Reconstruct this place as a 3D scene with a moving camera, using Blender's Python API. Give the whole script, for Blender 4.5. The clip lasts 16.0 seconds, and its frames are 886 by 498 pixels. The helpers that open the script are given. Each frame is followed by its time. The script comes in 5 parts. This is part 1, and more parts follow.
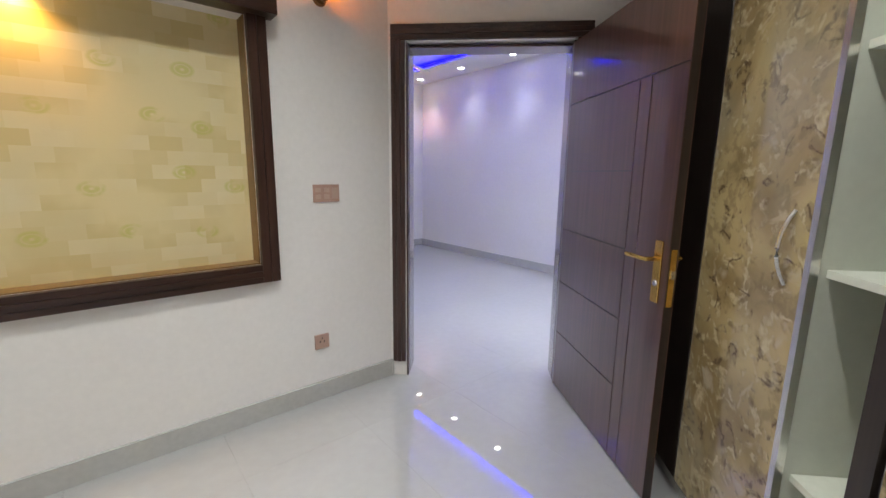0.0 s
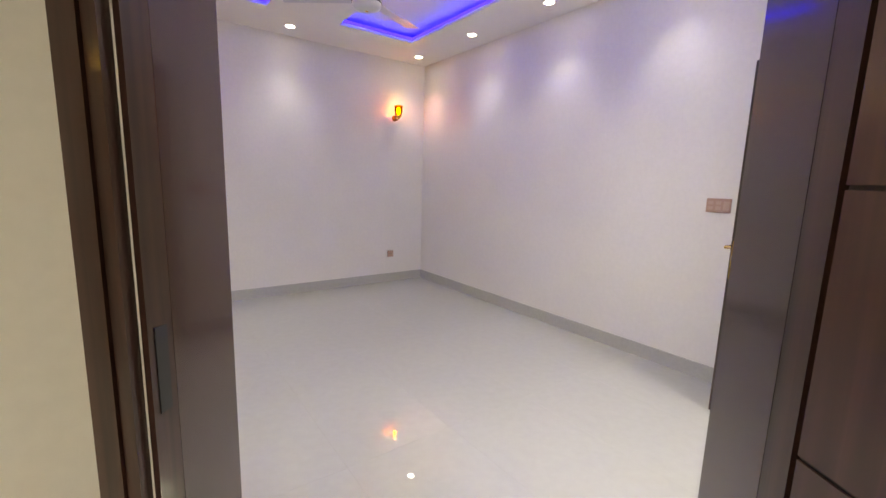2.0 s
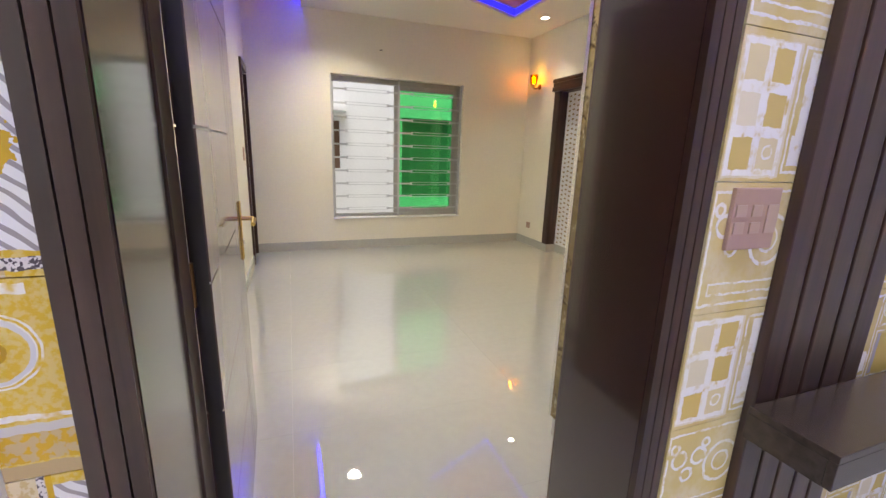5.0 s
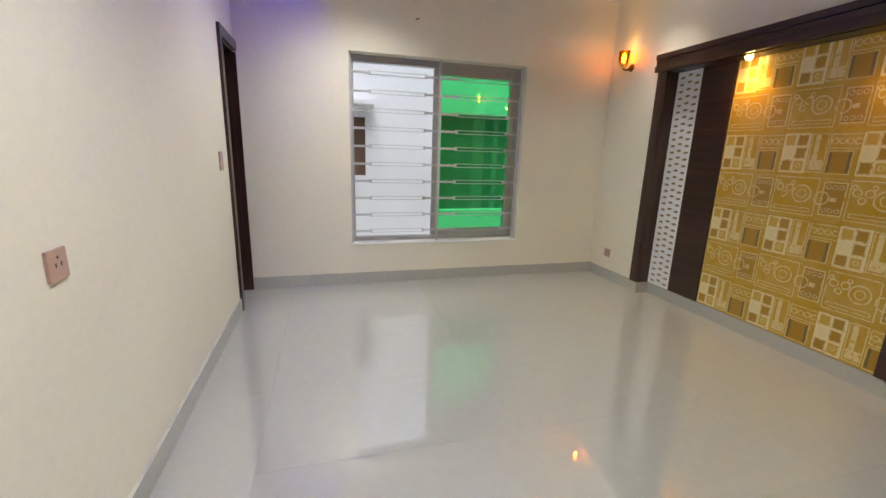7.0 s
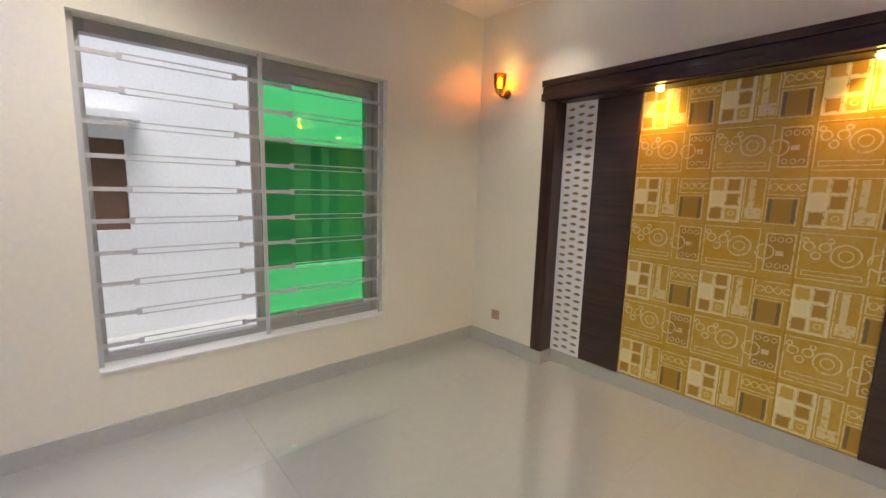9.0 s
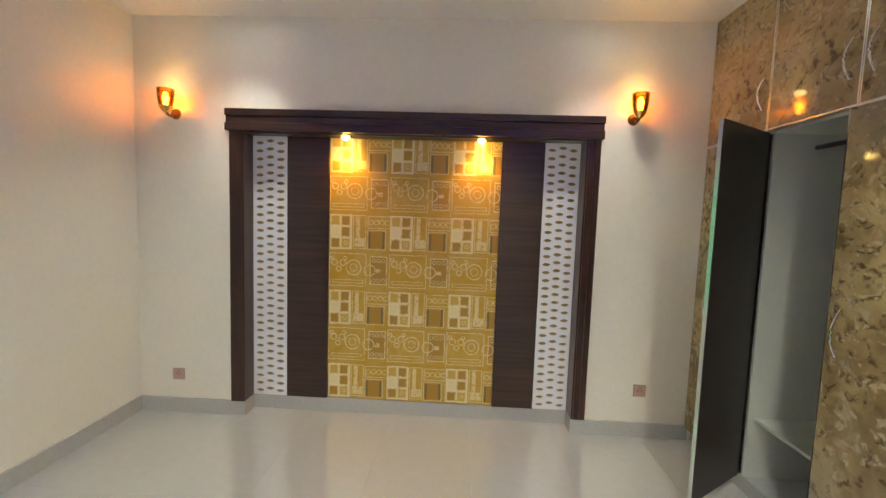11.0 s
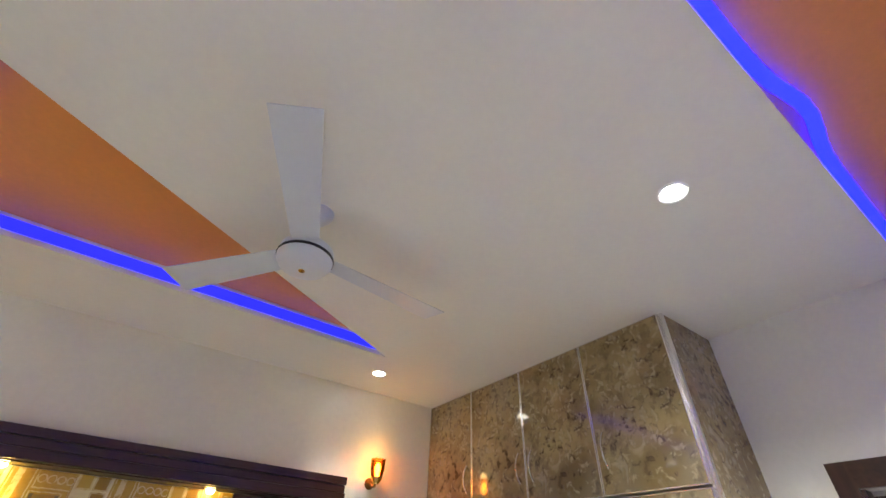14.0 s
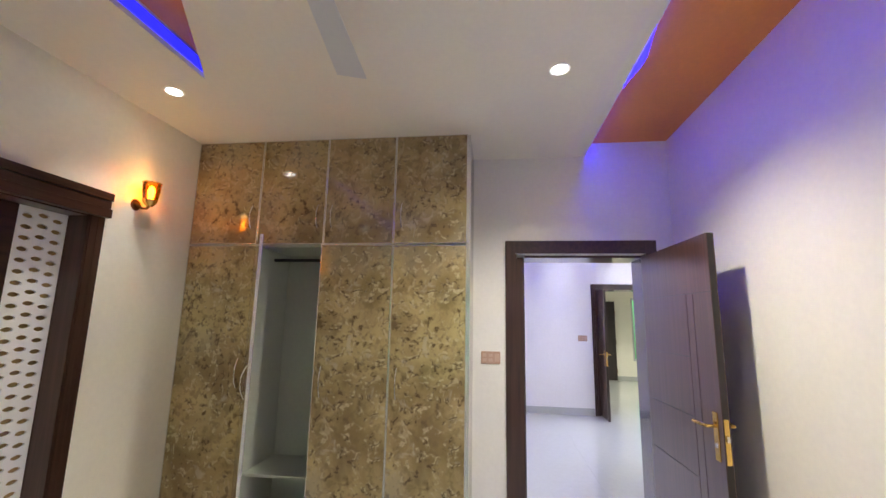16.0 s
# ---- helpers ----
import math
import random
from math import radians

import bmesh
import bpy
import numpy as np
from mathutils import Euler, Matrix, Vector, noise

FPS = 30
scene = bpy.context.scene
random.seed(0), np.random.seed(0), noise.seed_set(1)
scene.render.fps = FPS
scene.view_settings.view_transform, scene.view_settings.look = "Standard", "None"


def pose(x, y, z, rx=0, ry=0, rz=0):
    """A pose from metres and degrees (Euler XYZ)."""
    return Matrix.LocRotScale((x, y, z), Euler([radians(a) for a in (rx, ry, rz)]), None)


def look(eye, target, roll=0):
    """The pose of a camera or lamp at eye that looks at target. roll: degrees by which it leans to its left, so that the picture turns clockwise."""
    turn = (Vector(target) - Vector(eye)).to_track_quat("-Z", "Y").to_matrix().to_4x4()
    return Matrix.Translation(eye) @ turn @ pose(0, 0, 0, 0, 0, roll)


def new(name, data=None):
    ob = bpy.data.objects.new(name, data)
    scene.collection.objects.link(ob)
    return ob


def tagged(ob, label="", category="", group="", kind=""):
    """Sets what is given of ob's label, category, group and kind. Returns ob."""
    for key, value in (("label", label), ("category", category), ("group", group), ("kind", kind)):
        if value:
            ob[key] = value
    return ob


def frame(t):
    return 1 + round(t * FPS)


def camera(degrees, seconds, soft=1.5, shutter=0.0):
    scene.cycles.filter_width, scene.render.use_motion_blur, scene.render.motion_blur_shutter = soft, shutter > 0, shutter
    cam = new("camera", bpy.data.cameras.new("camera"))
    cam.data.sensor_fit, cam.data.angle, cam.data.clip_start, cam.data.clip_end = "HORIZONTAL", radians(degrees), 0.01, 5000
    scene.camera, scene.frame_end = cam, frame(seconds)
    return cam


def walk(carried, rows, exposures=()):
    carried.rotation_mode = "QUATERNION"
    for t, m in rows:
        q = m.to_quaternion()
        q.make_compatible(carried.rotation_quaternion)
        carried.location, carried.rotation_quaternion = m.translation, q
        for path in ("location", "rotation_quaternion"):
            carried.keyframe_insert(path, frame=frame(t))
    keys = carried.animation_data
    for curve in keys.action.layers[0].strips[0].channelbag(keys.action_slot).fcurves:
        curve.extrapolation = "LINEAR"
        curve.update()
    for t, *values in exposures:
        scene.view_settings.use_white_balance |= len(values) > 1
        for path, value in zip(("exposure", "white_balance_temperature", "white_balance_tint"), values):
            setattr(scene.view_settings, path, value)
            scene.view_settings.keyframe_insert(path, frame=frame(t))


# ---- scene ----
cam = camera(94.1, 16.0)
PATH = [
    (0, (-1.372, -1.455, 1.313), (-0.111, 0.055, 0.954), 0.7),
    (0.5, (-1.04, -1.11, 1.346), (0.386, 0.247, 0.993), 0.7),
    (1, (-0.646, -0.816, 1.359), (0.78, 0.543, 1.012), 1.1),
    (1.5, (-0.25, -0.457, 1.305), (1.093, 0.991, 0.99), 1.4),
    (2, (0.095, -0.153, 1.326), (1.262, 1.441, 1.014), 1.7),
    (2.5, (0.354, 0.222, 1.396), (1.185, 2.007, 1.041), 2.3),
    (3, (0.484, 0.603, 1.41), (0.768, 2.539, 0.998), 2.9),
    (3.5, (0.635, 0.933, 1.344), (0.069, 2.802, 0.91), 2.4),
    (4, (0.567, 1.166, 1.319), (-0.65, 2.688, 0.866), 2.7),
    (4.5, (0.393, 1.336, 1.319), (-1.247, 2.385, 0.86), 2.0),
    (5, (0.18, 1.547, 1.303), (-1.643, 2.226, 0.84), 1.9),
    (5.2, (0.057, 1.651, 1.308), (-1.8, 2.224, 0.838), 2.0),
    (7.3, (-1.422, 1.842, 1.339), (-3.295, 2.372, 0.878), 1.8),
    (7.5, (-1.553, 1.857, 1.355), (-3.427, 2.403, 0.919), 1.8),
    (8, (-1.905, 1.938, 1.357), (-3.779, 2.541, 1.007), 1.6),
    (8.5, (-2.249, 2.014, 1.372), (-4.051, 2.833, 1.086), 1.6),
    (9, (-2.61, 2.048, 1.402), (-4.096, 3.354, 1.11), 1.7),
    (9.5, (-2.816, 2.156, 1.438), (-3.767, 3.884, 1.11), 2.8),
    (9.7, (-2.86, 2.144, 1.429), (-3.552, 3.993, 1.108), 3.2),
    (11.8, (-2.938, 1.758, 1.584), (-2.996, 3.751, 1.738), 1.9),
    (12, (-2.947, 1.745, 1.587), (-3.023, 3.719, 1.902), 2.0),
    (12.5, (-2.943, 1.706, 1.644), (-3.025, 3.586, 2.322), 3.5),
    (13, (-3.003, 1.661, 1.695), (-2.957, 3.386, 2.706), 4.8),
    (13.5, (-3.199, 1.667, 1.699), (-2.772, 3.197, 2.914), 3.5),
    (13.9, (-3.305, 1.729, 1.688), (-2.519, 3.077, 2.94), 3.0),
    (14, (-3.324, 1.758, 1.688), (-2.444, 3.042, 2.944), 2.7),
    (14.5, (-3.42, 1.94, 1.676), (-2.083, 2.852, 2.851), 2.3),
    (15, (-3.659, 2.18, 1.642), (-1.999, 2.738, 2.609), 1.7),
    (15.5, (-3.91, 2.348, 1.585), (-2.059, 2.736, 2.236), 1.9),
    (16, (-4.105, 2.484, 1.533), (-2.148, 2.735, 1.862), 1.1),
]
EXPOSURES = [(0.0, 0.14, 6350, 8), (1.5, 0.26, 8500, 4), (2.5, 0.13, 9250, 2), (3.5, 0.2, 8400, 0), (4.2, 0.32, 7500, 1), (4.7, 0.42, 7600, 3), (5.2, 0.45, 7400, 4),
             (7.5, 0.30, 6600, 4), (9.0, 0.34, 6900, 7), (9.6, 0.42, 7500, 11), (12.0, 0.64, 5750, 0), (13.0, 0.62, 5850, 0), (14.0, 0.60, 6250, 6), (15.0, 0.54, 6650, 8), (16.0, 0.5, 6650, 8)]
walk(cam, [(t, look(eye, target, roll)) for t, eye, target, roll in PATH], EXPOSURES)

# ---- dimensions (metres) ----
CEIL = 2.855            # dropped ceiling
SLAB = 2.97             # painted slab above the coves
BX0, BX1, BY0, BY1 = -5.28, -0.78, 1.12, 4.79      # bedroom with the window
LX0, LX1, LY1 = -0.42, 3.26, 4.70                  # lounge
WY_0, WY_1, WZ_0, WZ_1 = 2.055, 3.805, 0.395, 2.17  # window opening
AY1 = 0.714                                        # first bedroom, north wall

# ---- world, daylight ----
world = bpy.data.worlds.new("daylight")
scene.world = world
world.use_nodes = True
wn = world.node_tree.nodes
sky = wn.new("ShaderNodeTexSky")
sky.sky_type = "NISHITA"
sky.sun_disc = False
sky.sun_elevation, sky.sun_rotation = radians(68), radians(104)
world.node_tree.links.new(sky.outputs["Color"], wn["Background"].inputs["Color"])
wn["Background"].inputs["Strength"].default_value = 0.12
sun = new("sun", bpy.data.lights.new("sun", "SUN"))
sun.data.energy, sun.data.angle, sun.data.color = 3.3, radians(45), (0.94, 0.92, 1.0)
sun.matrix_world = look((6, 1, 20), (-2, 3, 0))

# strengths of the lamps, those of the place and the added ones
DOWNLIGHT_W, SCONCE_W, SPOT_W, LED_STRENGTH = 190.0, 0.6, 13.0, 15.0
LOUNGE_W, LOUNGE_LIGHT, LOUNGE_LED = 210.0, (0.90, 0.94, 1.12), 8.5
FIRST_W, BEDROOM_LIGHT = 132.0, (1.0, 0.965, 0.86)


# ---- materials ----
def mat(name, color, rough=0.5, metal=0.0, scale=6.0, vary=0.06, bump=0.0, bump_scale=60.0, spec=0.5, coat=0.0, random=0.0):
    """A painted or plain surface with variation at two scales and a fine relief."""
    m = bpy.data.materials.new(name)
    m.use_nodes = True
    n, l = m.node_tree.nodes, m.node_tree.links
    b = n["Principled BSDF"]
    b.inputs["Roughness"].default_value = rough
    b.inputs["Metallic"].default_value = metal
    b.inputs["Specular IOR Level"].default_value = spec
    b.inputs["Coat Weight"].default_value = coat
    b.inputs["Coat Roughness"].default_value = 0.06
    co = n.new("ShaderNodeTexCoord")
    big, fine = n.new("ShaderNodeTexNoise"), n.new("ShaderNodeTexNoise")
    big.inputs["Scale"].default_value, fine.inputs["Scale"].default_value = scale * 0.25, scale * 6
    big.inputs["Detail"].default_value = fine.inputs["Detail"].default_value = 4
    add = n.new("ShaderNodeMath")
    add.operation = "ADD"
    for k in (big, fine):
        l.new(co.outputs["Object"], k.inputs["Vector"])
    l.new(big.outputs["Fac"], add.inputs[0])
    l.new(fine.outputs["Fac"], add.inputs[1])
    ramp = n.new("ShaderNodeMapRange")
    ramp.inputs["From Min"].default_value, ramp.inputs["From Max"].default_value = 0.7, 1.3
    ramp.inputs["To Min"].default_value, ramp.inputs["To Max"].default_value = 1 - vary, 1 + vary
    l.new(add.outputs[0], ramp.inputs["Value"])
    hsv = n.new("ShaderNodeHueSaturation")
    hsv.inputs["Color"].default_value = (*color, 1)
    value = ramp.outputs[0]
    if random:
        info = n.new("ShaderNodeObjectInfo")
        rr = n.new("ShaderNodeMapRange")
        rr.inputs["To Min"].default_value, rr.inputs["To Max"].default_value = 1 - random, 1 + random
        l.new(info.outputs["Random"], rr.inputs["Value"])
        mul = n.new("ShaderNodeMath")
        mul.operation = "MULTIPLY"
        l.new(value, mul.inputs[0])
        l.new(rr.outputs[0], mul.inputs[1])
        value = mul.outputs[0]
    l.new(value, hsv.inputs["Value"])
    l.new(hsv.outputs[0], b.inputs["Base Color"])
    if bump:
        grain = n.new("ShaderNodeTexNoise")
        grain.inputs["Scale"].default_value, grain.inputs["Detail"].default_value = bump_scale, 5
        l.new(co.outputs["Object"], grain.inputs["Vector"])
        bp = n.new("ShaderNodeBump")
        bp.inputs["Strength"].default_value, bp.inputs["Distance"].default_value = bump, 0.004
        l.new(grain.outputs["Fac"], bp.inputs["Height"])
        l.new(bp.outputs[0], b.inputs["Normal"])
    return m


def glow(name, color, strength):
    m = bpy.data.materials.new(name)
    m.use_nodes = True
    b = m.node_tree.nodes["Principled BSDF"]
    b.inputs["Base Color"].default_value = (*color, 1)
    b.inputs["Emission Color"].default_value = (*color, 1)
    b.inputs["Emission Strength"].default_value = strength
    return m


def wood(name, dark, light, rough=0.3, axis=2, coat=0.0, grain=1.0):
    """Stained wood with long grain along one axis (0, 1, 2)."""
    m = bpy.data.materials.new(name)
    m.use_nodes = True
    n, l = m.node_tree.nodes, m.node_tree.links
    b = n["Principled BSDF"]
    b.inputs["Roughness"].default_value = rough
    b.inputs["Coat Weight"].default_value = coat
    b.inputs["Coat Roughness"].default_value = 0.09
    co, mp = n.new("ShaderNodeTexCoord"), n.new("ShaderNodeMapping")
    sc = [38.0 * grain] * 3
    sc[axis] = 1.6
    mp.inputs["Scale"].default_value = sc
    l.new(co.outputs["Object"], mp.inputs["Vector"])
    no, no2 = n.new("ShaderNodeTexNoise"), n.new("ShaderNodeTexNoise")
    no.inputs["Scale"].default_value, no.inputs["Detail"].default_value = 1.0, 6
    no.inputs["Distortion"].default_value = 0.6
    no2.inputs["Scale"].default_value = 2.0
    l.new(mp.outputs[0], no.inputs["Vector"])
    l.new(co.outputs["Object"], no2.inputs["Vector"])
    mix = n.new("ShaderNodeMath")
    mix.operation = "MULTIPLY_ADD"
    mix.inputs[1].default_value = 0.4
    l.new(no2.outputs["Fac"], mix.inputs[0])
    l.new(no.outputs["Fac"], mix.inputs[2])
    ramp = n.new("ShaderNodeValToRGB")
    ramp.color_ramp.elements[0].position, ramp.color_ramp.elements[1].position = 0.45, 0.95
    ramp.color_ramp.elements[0].color, ramp.color_ramp.elements[1].color = (*dark, 1), (*light, 1)
    l.new(mix.outputs[0], ramp.inputs["Fac"])
    l.new(ramp.outputs[0], b.inputs["Base Color"])
    bp = n.new("ShaderNodeBump")
    bp.inputs["Strength"].default_value, bp.inputs["Distance"].default_value = 0.15, 0.002
    l.new(no.outputs["Fac"], bp.inputs["Height"])
    l.new(bp.outputs[0], b.inputs["Normal"])
    return m


M_WALL = mat("wall_paint_white", (0.78, 0.76, 0.74), 0.42, vary=0.03, bump=0.05, bump_scale=90)
M_CREAM = mat("wall_paint_cream", (0.80, 0.765, 0.66), 0.42, vary=0.03, bump=0.05, bump_scale=90)
M_CEIL = mat("ceiling_paint", (0.80, 0.775, 0.72), 0.6, vary=0.02, bump=0.03)
M_ORANGE = mat("orange_paint", (0.74, 0.28, 0.05), 0.55, vary=0.04)
M_COVE = mat("cove_paint_white", (0.80, 0.79, 0.80), 0.6, vary=0.02)
M_BASE = mat("skirting_grey_stone", (0.46, 0.46, 0.44), 0.25, vary=0.06)
M_TILE = mat("floor_tile_polished", (0.415, 0.416, 0.412), 0.01, vary=0.035, scale=3.0, spec=0.5, random=0.01)
M_TILE.node_tree.nodes["Principled BSDF"].inputs["IOR"].default_value = 2.7
M_GROUT = mat("grout", (0.60, 0.59, 0.56), 0.7)
M_WOOD = wood("dark_wood", (0.022, 0.009, 0.007), (0.066, 0.029, 0.022), 0.28, 2, coat=0.25)
M_WOODH = wood("dark_wood_across", (0.016, 0.006, 0.0045), (0.055, 0.022, 0.015), 0.28, 0, coat=0.25)
M_DOOR = wood("door_veneer", (0.042, 0.019, 0.017), (0.092, 0.042, 0.036), 0.3, 2, coat=1.0)
M_WHITE = mat("white_lacquer", (0.82, 0.82, 0.84), 0.3, vary=0.02)
M_BLACK = mat("black_metal", (0.02, 0.02, 0.022), 0.35, vary=0.1)
M_BRASS = mat("brass", (0.83, 0.55, 0.16), 0.22, metal=1.0, vary=0.05)
M_CHROME = mat("brushed_steel", (0.78, 0.77, 0.75), 0.25, metal=1.0, vary=0.04)
M_ALU = mat("aluminium_grey", (0.42, 0.42, 0.42), 0.4, metal=0.5, vary=0.05)
M_GRILLE = mat("grille_paint_grey", (0.52, 0.52, 0.55), 0.4, vary=0.05)
M_PLATE = mat("switch_plate_rose", (0.46, 0.30, 0.24), 0.35, vary=0.04)
M_PLASTER = mat("outside_plaster", (0.78, 0.78, 0.80), 0.8, vary=0.05, bump=0.3, bump_scale=40)
M_LED = glow("blue_led", (0.004, 0.003, 1.0), LED_STRENGTH)
M_LED_SMALL = glow("blue_led_small", (0.016, 0.016, 1.0), 1.4)
M_LED_LOUNGE = glow("blue_led_lounge", (0.004, 0.002, 1.0), LOUNGE_LED)
M_LAMP = glow("white_lamp", (1.0, 0.97, 0.9), 25.0)
M_BULB = glow("amber_bulb", (1.0, 0.62, 0.16), 50.0)


# ---- mesh helpers ----
def box(bm, x0, x1, y0, y1, z0, z1, bevel=0.0):
    v = [bm.verts.new((x, y, z)) for z in (z0, z1) for y in (y0, y1) for x in (x0, x1)]
    fs = [bm.faces.new([v[k] for k in q]) for q in ((0, 2, 3, 1), (4, 5, 7, 6), (0, 1, 5, 4), (2, 6, 7, 3), (0, 4, 6, 2), (1, 3, 7, 5))]
    if bevel:
        bmesh.ops.bevel(bm, geom=list({e for f in fs for e in f.edges}), offset=bevel, segments=2, affect="EDGES", profile=0.6)
    return bm


def prism(bm, poly, z0, z1):
    """A plan outline (counter-clockwise) raised from z0 to z1."""
    lo = [bm.verts.new((x, y, z0)) for x, y in poly]
    hi = [bm.verts.new((x, y, z1)) for x, y in poly]
    bm.faces.new(lo[::-1]), bm.faces.new(hi)
    for k in range(len(poly)):
        j = (k + 1) % len(poly)
        bm.faces.new((lo[k], lo[j], hi[j], hi[k]))
    return bm


def lathe(bm, profile, n=20, m=Matrix()):
    """A body turned round z from (radius, height) pairs."""
    rings = []
    for r, z in profile:
        if r < 1e-5:
            rings.append([bm.verts.new(m @ Vector((0, 0, z)))])
        else:
            rings.append([bm.verts.new(m @ Vector((r * math.cos(2 * math.pi * k / n), r * math.sin(2 * math.pi * k / n), z))) for k in range(n)])
    for a, b in zip(rings, rings[1:]):
        for k in range(n):
            j = (k + 1) % n
            q = [a[k % len(a)], a[j % len(a)], b[j % len(b)], b[k % len(b)]]
            q = [v for i, v in enumerate(q) if v not in q[:i]]
            if len(q) > 2:
                bm.faces.new(q)
    return bm


def tube(bm, points, r=0.006, n=8):
    """A round bar along a line of points."""
    pts = [Vector(p) for p in points]
    rings = []
    for k, p in enumerate(pts):
        d = (pts[min(k + 1, len(pts) - 1)] - pts[max(k - 1, 0)]).normalized()
        q = d.to_track_quat("Z", "Y")
        rings.append([bm.verts.new(p + q @ Vector((r * math.cos(2 * math.pi * i / n), r * math.sin(2 * math.pi * i / n), 0))) for i in range(n)])
    for a, b in zip(rings, rings[1:]):
        for i in range(n):
            j = (i + 1) % n
            bm.faces.new((a[i], a[j], b[j], b[i]))
    bm.faces.new(rings[0][::-1]), bm.faces.new(rings[-1])
    return bm


def mesh_of(bm, name, material, smooth=False):
    bmesh.ops.recalc_face_normals(bm, faces=bm.faces)
    me = bpy.data.meshes.new(name)
    bm.to_mesh(me)
    bm.free()
    me.materials.append(material)
    if smooth:
        me.polygons.foreach_set("use_smooth", [True] * len(me.polygons))
        me.set_sharp_from_angle(angle=radians(35))
    return me


def part(name, bm, material, parent=None, label="", smooth=False):
    """Links a bmesh as one mesh object under a thing or a part."""
    ob = new(name, mesh_of(bm, name, material, smooth))
    if parent:
        ob.parent = parent
    if label:
        ob["label"] = label
    return ob


def structure(name, bm, material, label, category):
    return tagged(part(name, bm, material), label, category, kind="structure")


def boxes(*specs):
    bm = bmesh.new()
    for sp in specs:
        box(bm, *sp)
    return bm


def empty(name, m, label, category, group="", kind=""):
    ob = new(name)
    ob.matrix_world = m
    return tagged(ob, label, category, group, kind)


# ---- large structure ----
structure("floor", boxes((-9.0, 8.2, -5.0, 8.0, -0.2, -0.011)), M_GROUT, "grey grout bed beneath polished floor tiles", "floor")

WT = 0.26
# window bedroom: west wall with the window opening
structure("wall_west", boxes((BX0 - WT, BX0, BY0 - 1.8, WY_0, 0, 3.1), (BX0 - WT, BX0, WY_1, BY1 + 0.35, 0, 3.1),
                             (BX0 - WT, BX0, WY_0, WY_1, 0, WZ_0), (BX0 - WT, BX0, WY_0, WY_1, WZ_1, 3.1)), M_CREAM,
          "cream painted bedroom wall with a window opening", "wall")
# north wall with the shallow recess of the panelled feature
FX0, FX1, FZ, FD = -4.49, -2.08, 2.09, 0.14
structure("wall_north", boxes((BX0, FX0, BY1, BY1 + 0.35, 0, 3.1), (FX1, BX1, BY1, BY1 + 0.35, 0, 3.1),
                              (FX0, FX1, BY1 + FD, BY1 + 0.35, 0, FZ), (FX0, FX1, BY1, BY1 + 0.35, FZ, 3.1)), M_CREAM,
          "cream painted wall with a recessed feature panel", "wall")
# wall between bedroom and lounge, north of the doorway and above it
structure("wall_between", boxes((BX1, -0.70, 2.345, 5.14, 0, 3.1), (-0.70, LX0, 2.27, 5.14, 0, 3.1), (BX1, -0.70, 1.27, 2.345, 2.05, 3.1), (-0.70, LX0, 1.315, 2.27, 2.05, 3.1)), M_WALL,
          "painted wall between bedroom and lounge with a doorway", "wall")
# pier between the two doorways
D1L, D1R = (0.08, 0.64), (0.759, -0.039)       # first doorway, bedroom side
N45 = 0.143                                      # half of the wall's depth along x and y
PX = -0.462                                     # face of the pier beside the second doorway
pier = bmesh.new()
prism(pier, [(-0.60, 1.3148), (-0.60, AY1), (0.006, AY1), D1L, (D1L[0] + N45, D1L[1] + N45), (PX, 1.164), (PX, 1.3148)], 0, 3.1)
prism(pier, [(BX1, BY0), (-0.60, BY0), (-0.60, 1.27), (BX1, 1.27)], 0, 3.1)
structure("wall_pier", pier, M_WALL, "white painted pier between two doorways", "wall")
# slanted wall right of and above the first doorway
slant = bmesh.new()
prism(slant, [D1R, (1.386, -0.666), (1.696, -0.666), (D1R[0] + N45, D1R[1] + N45)], 0, 3.1)
prism(slant, [D1L, D1R, (D1R[0] + N45, D1R[1] + N45), (D1L[0] + N45, D1L[1] + N45)], 2.06, 3.1)
structure("wall_slanted", slant, M_WALL, "white painted slanted wall around a doorway", "wall")
# south wall of the window bedroom with the bathroom doorway, and first bedroom's north wall with its niche
structure("wall_south", boxes((-4.77, -0.60, 0.93, BY0, 0, 3.1), (BX0, -5.25, 0.93, BY0, 0, 3.1), (-5.25, -4.77, 0.93, BY0, 2.08, 3.1)), M_CREAM,
          "cream painted bedroom wall with a narrow doorway", "wall")
NX0, NX1, NZ0, NZ1 = -2.95, -0.77, 0.85, 2.02
structure("wall_niche", boxes((-4.2, NX0, AY1, 0.93, 0, 3.1), (NX1, -0.60, AY1, 0.93, 0, 3.1), (NX0, NX1, AY1, 0.93, 0, NZ0),
                              (NX0, NX1, AY1, 0.93, NZ1, 3.1), (NX0, NX1, AY1 + 0.10, 0.93, NZ0, NZ1)), M_WALL,
          "white painted wall with a framed wallpaper niche", "wall")
# first bedroom's other walls
structure("wall_first_west", boxes((-4.35, -4.2, -3.6, 0.93, 0, 3.1)), M_WALL, "white painted bedroom wall", "wall")
structure("wall_first_south", boxes((-4.2, 1.85, -3.75, -3.6, 0, 3.1)), M_WALL, "white painted bedroom wall", "wall")
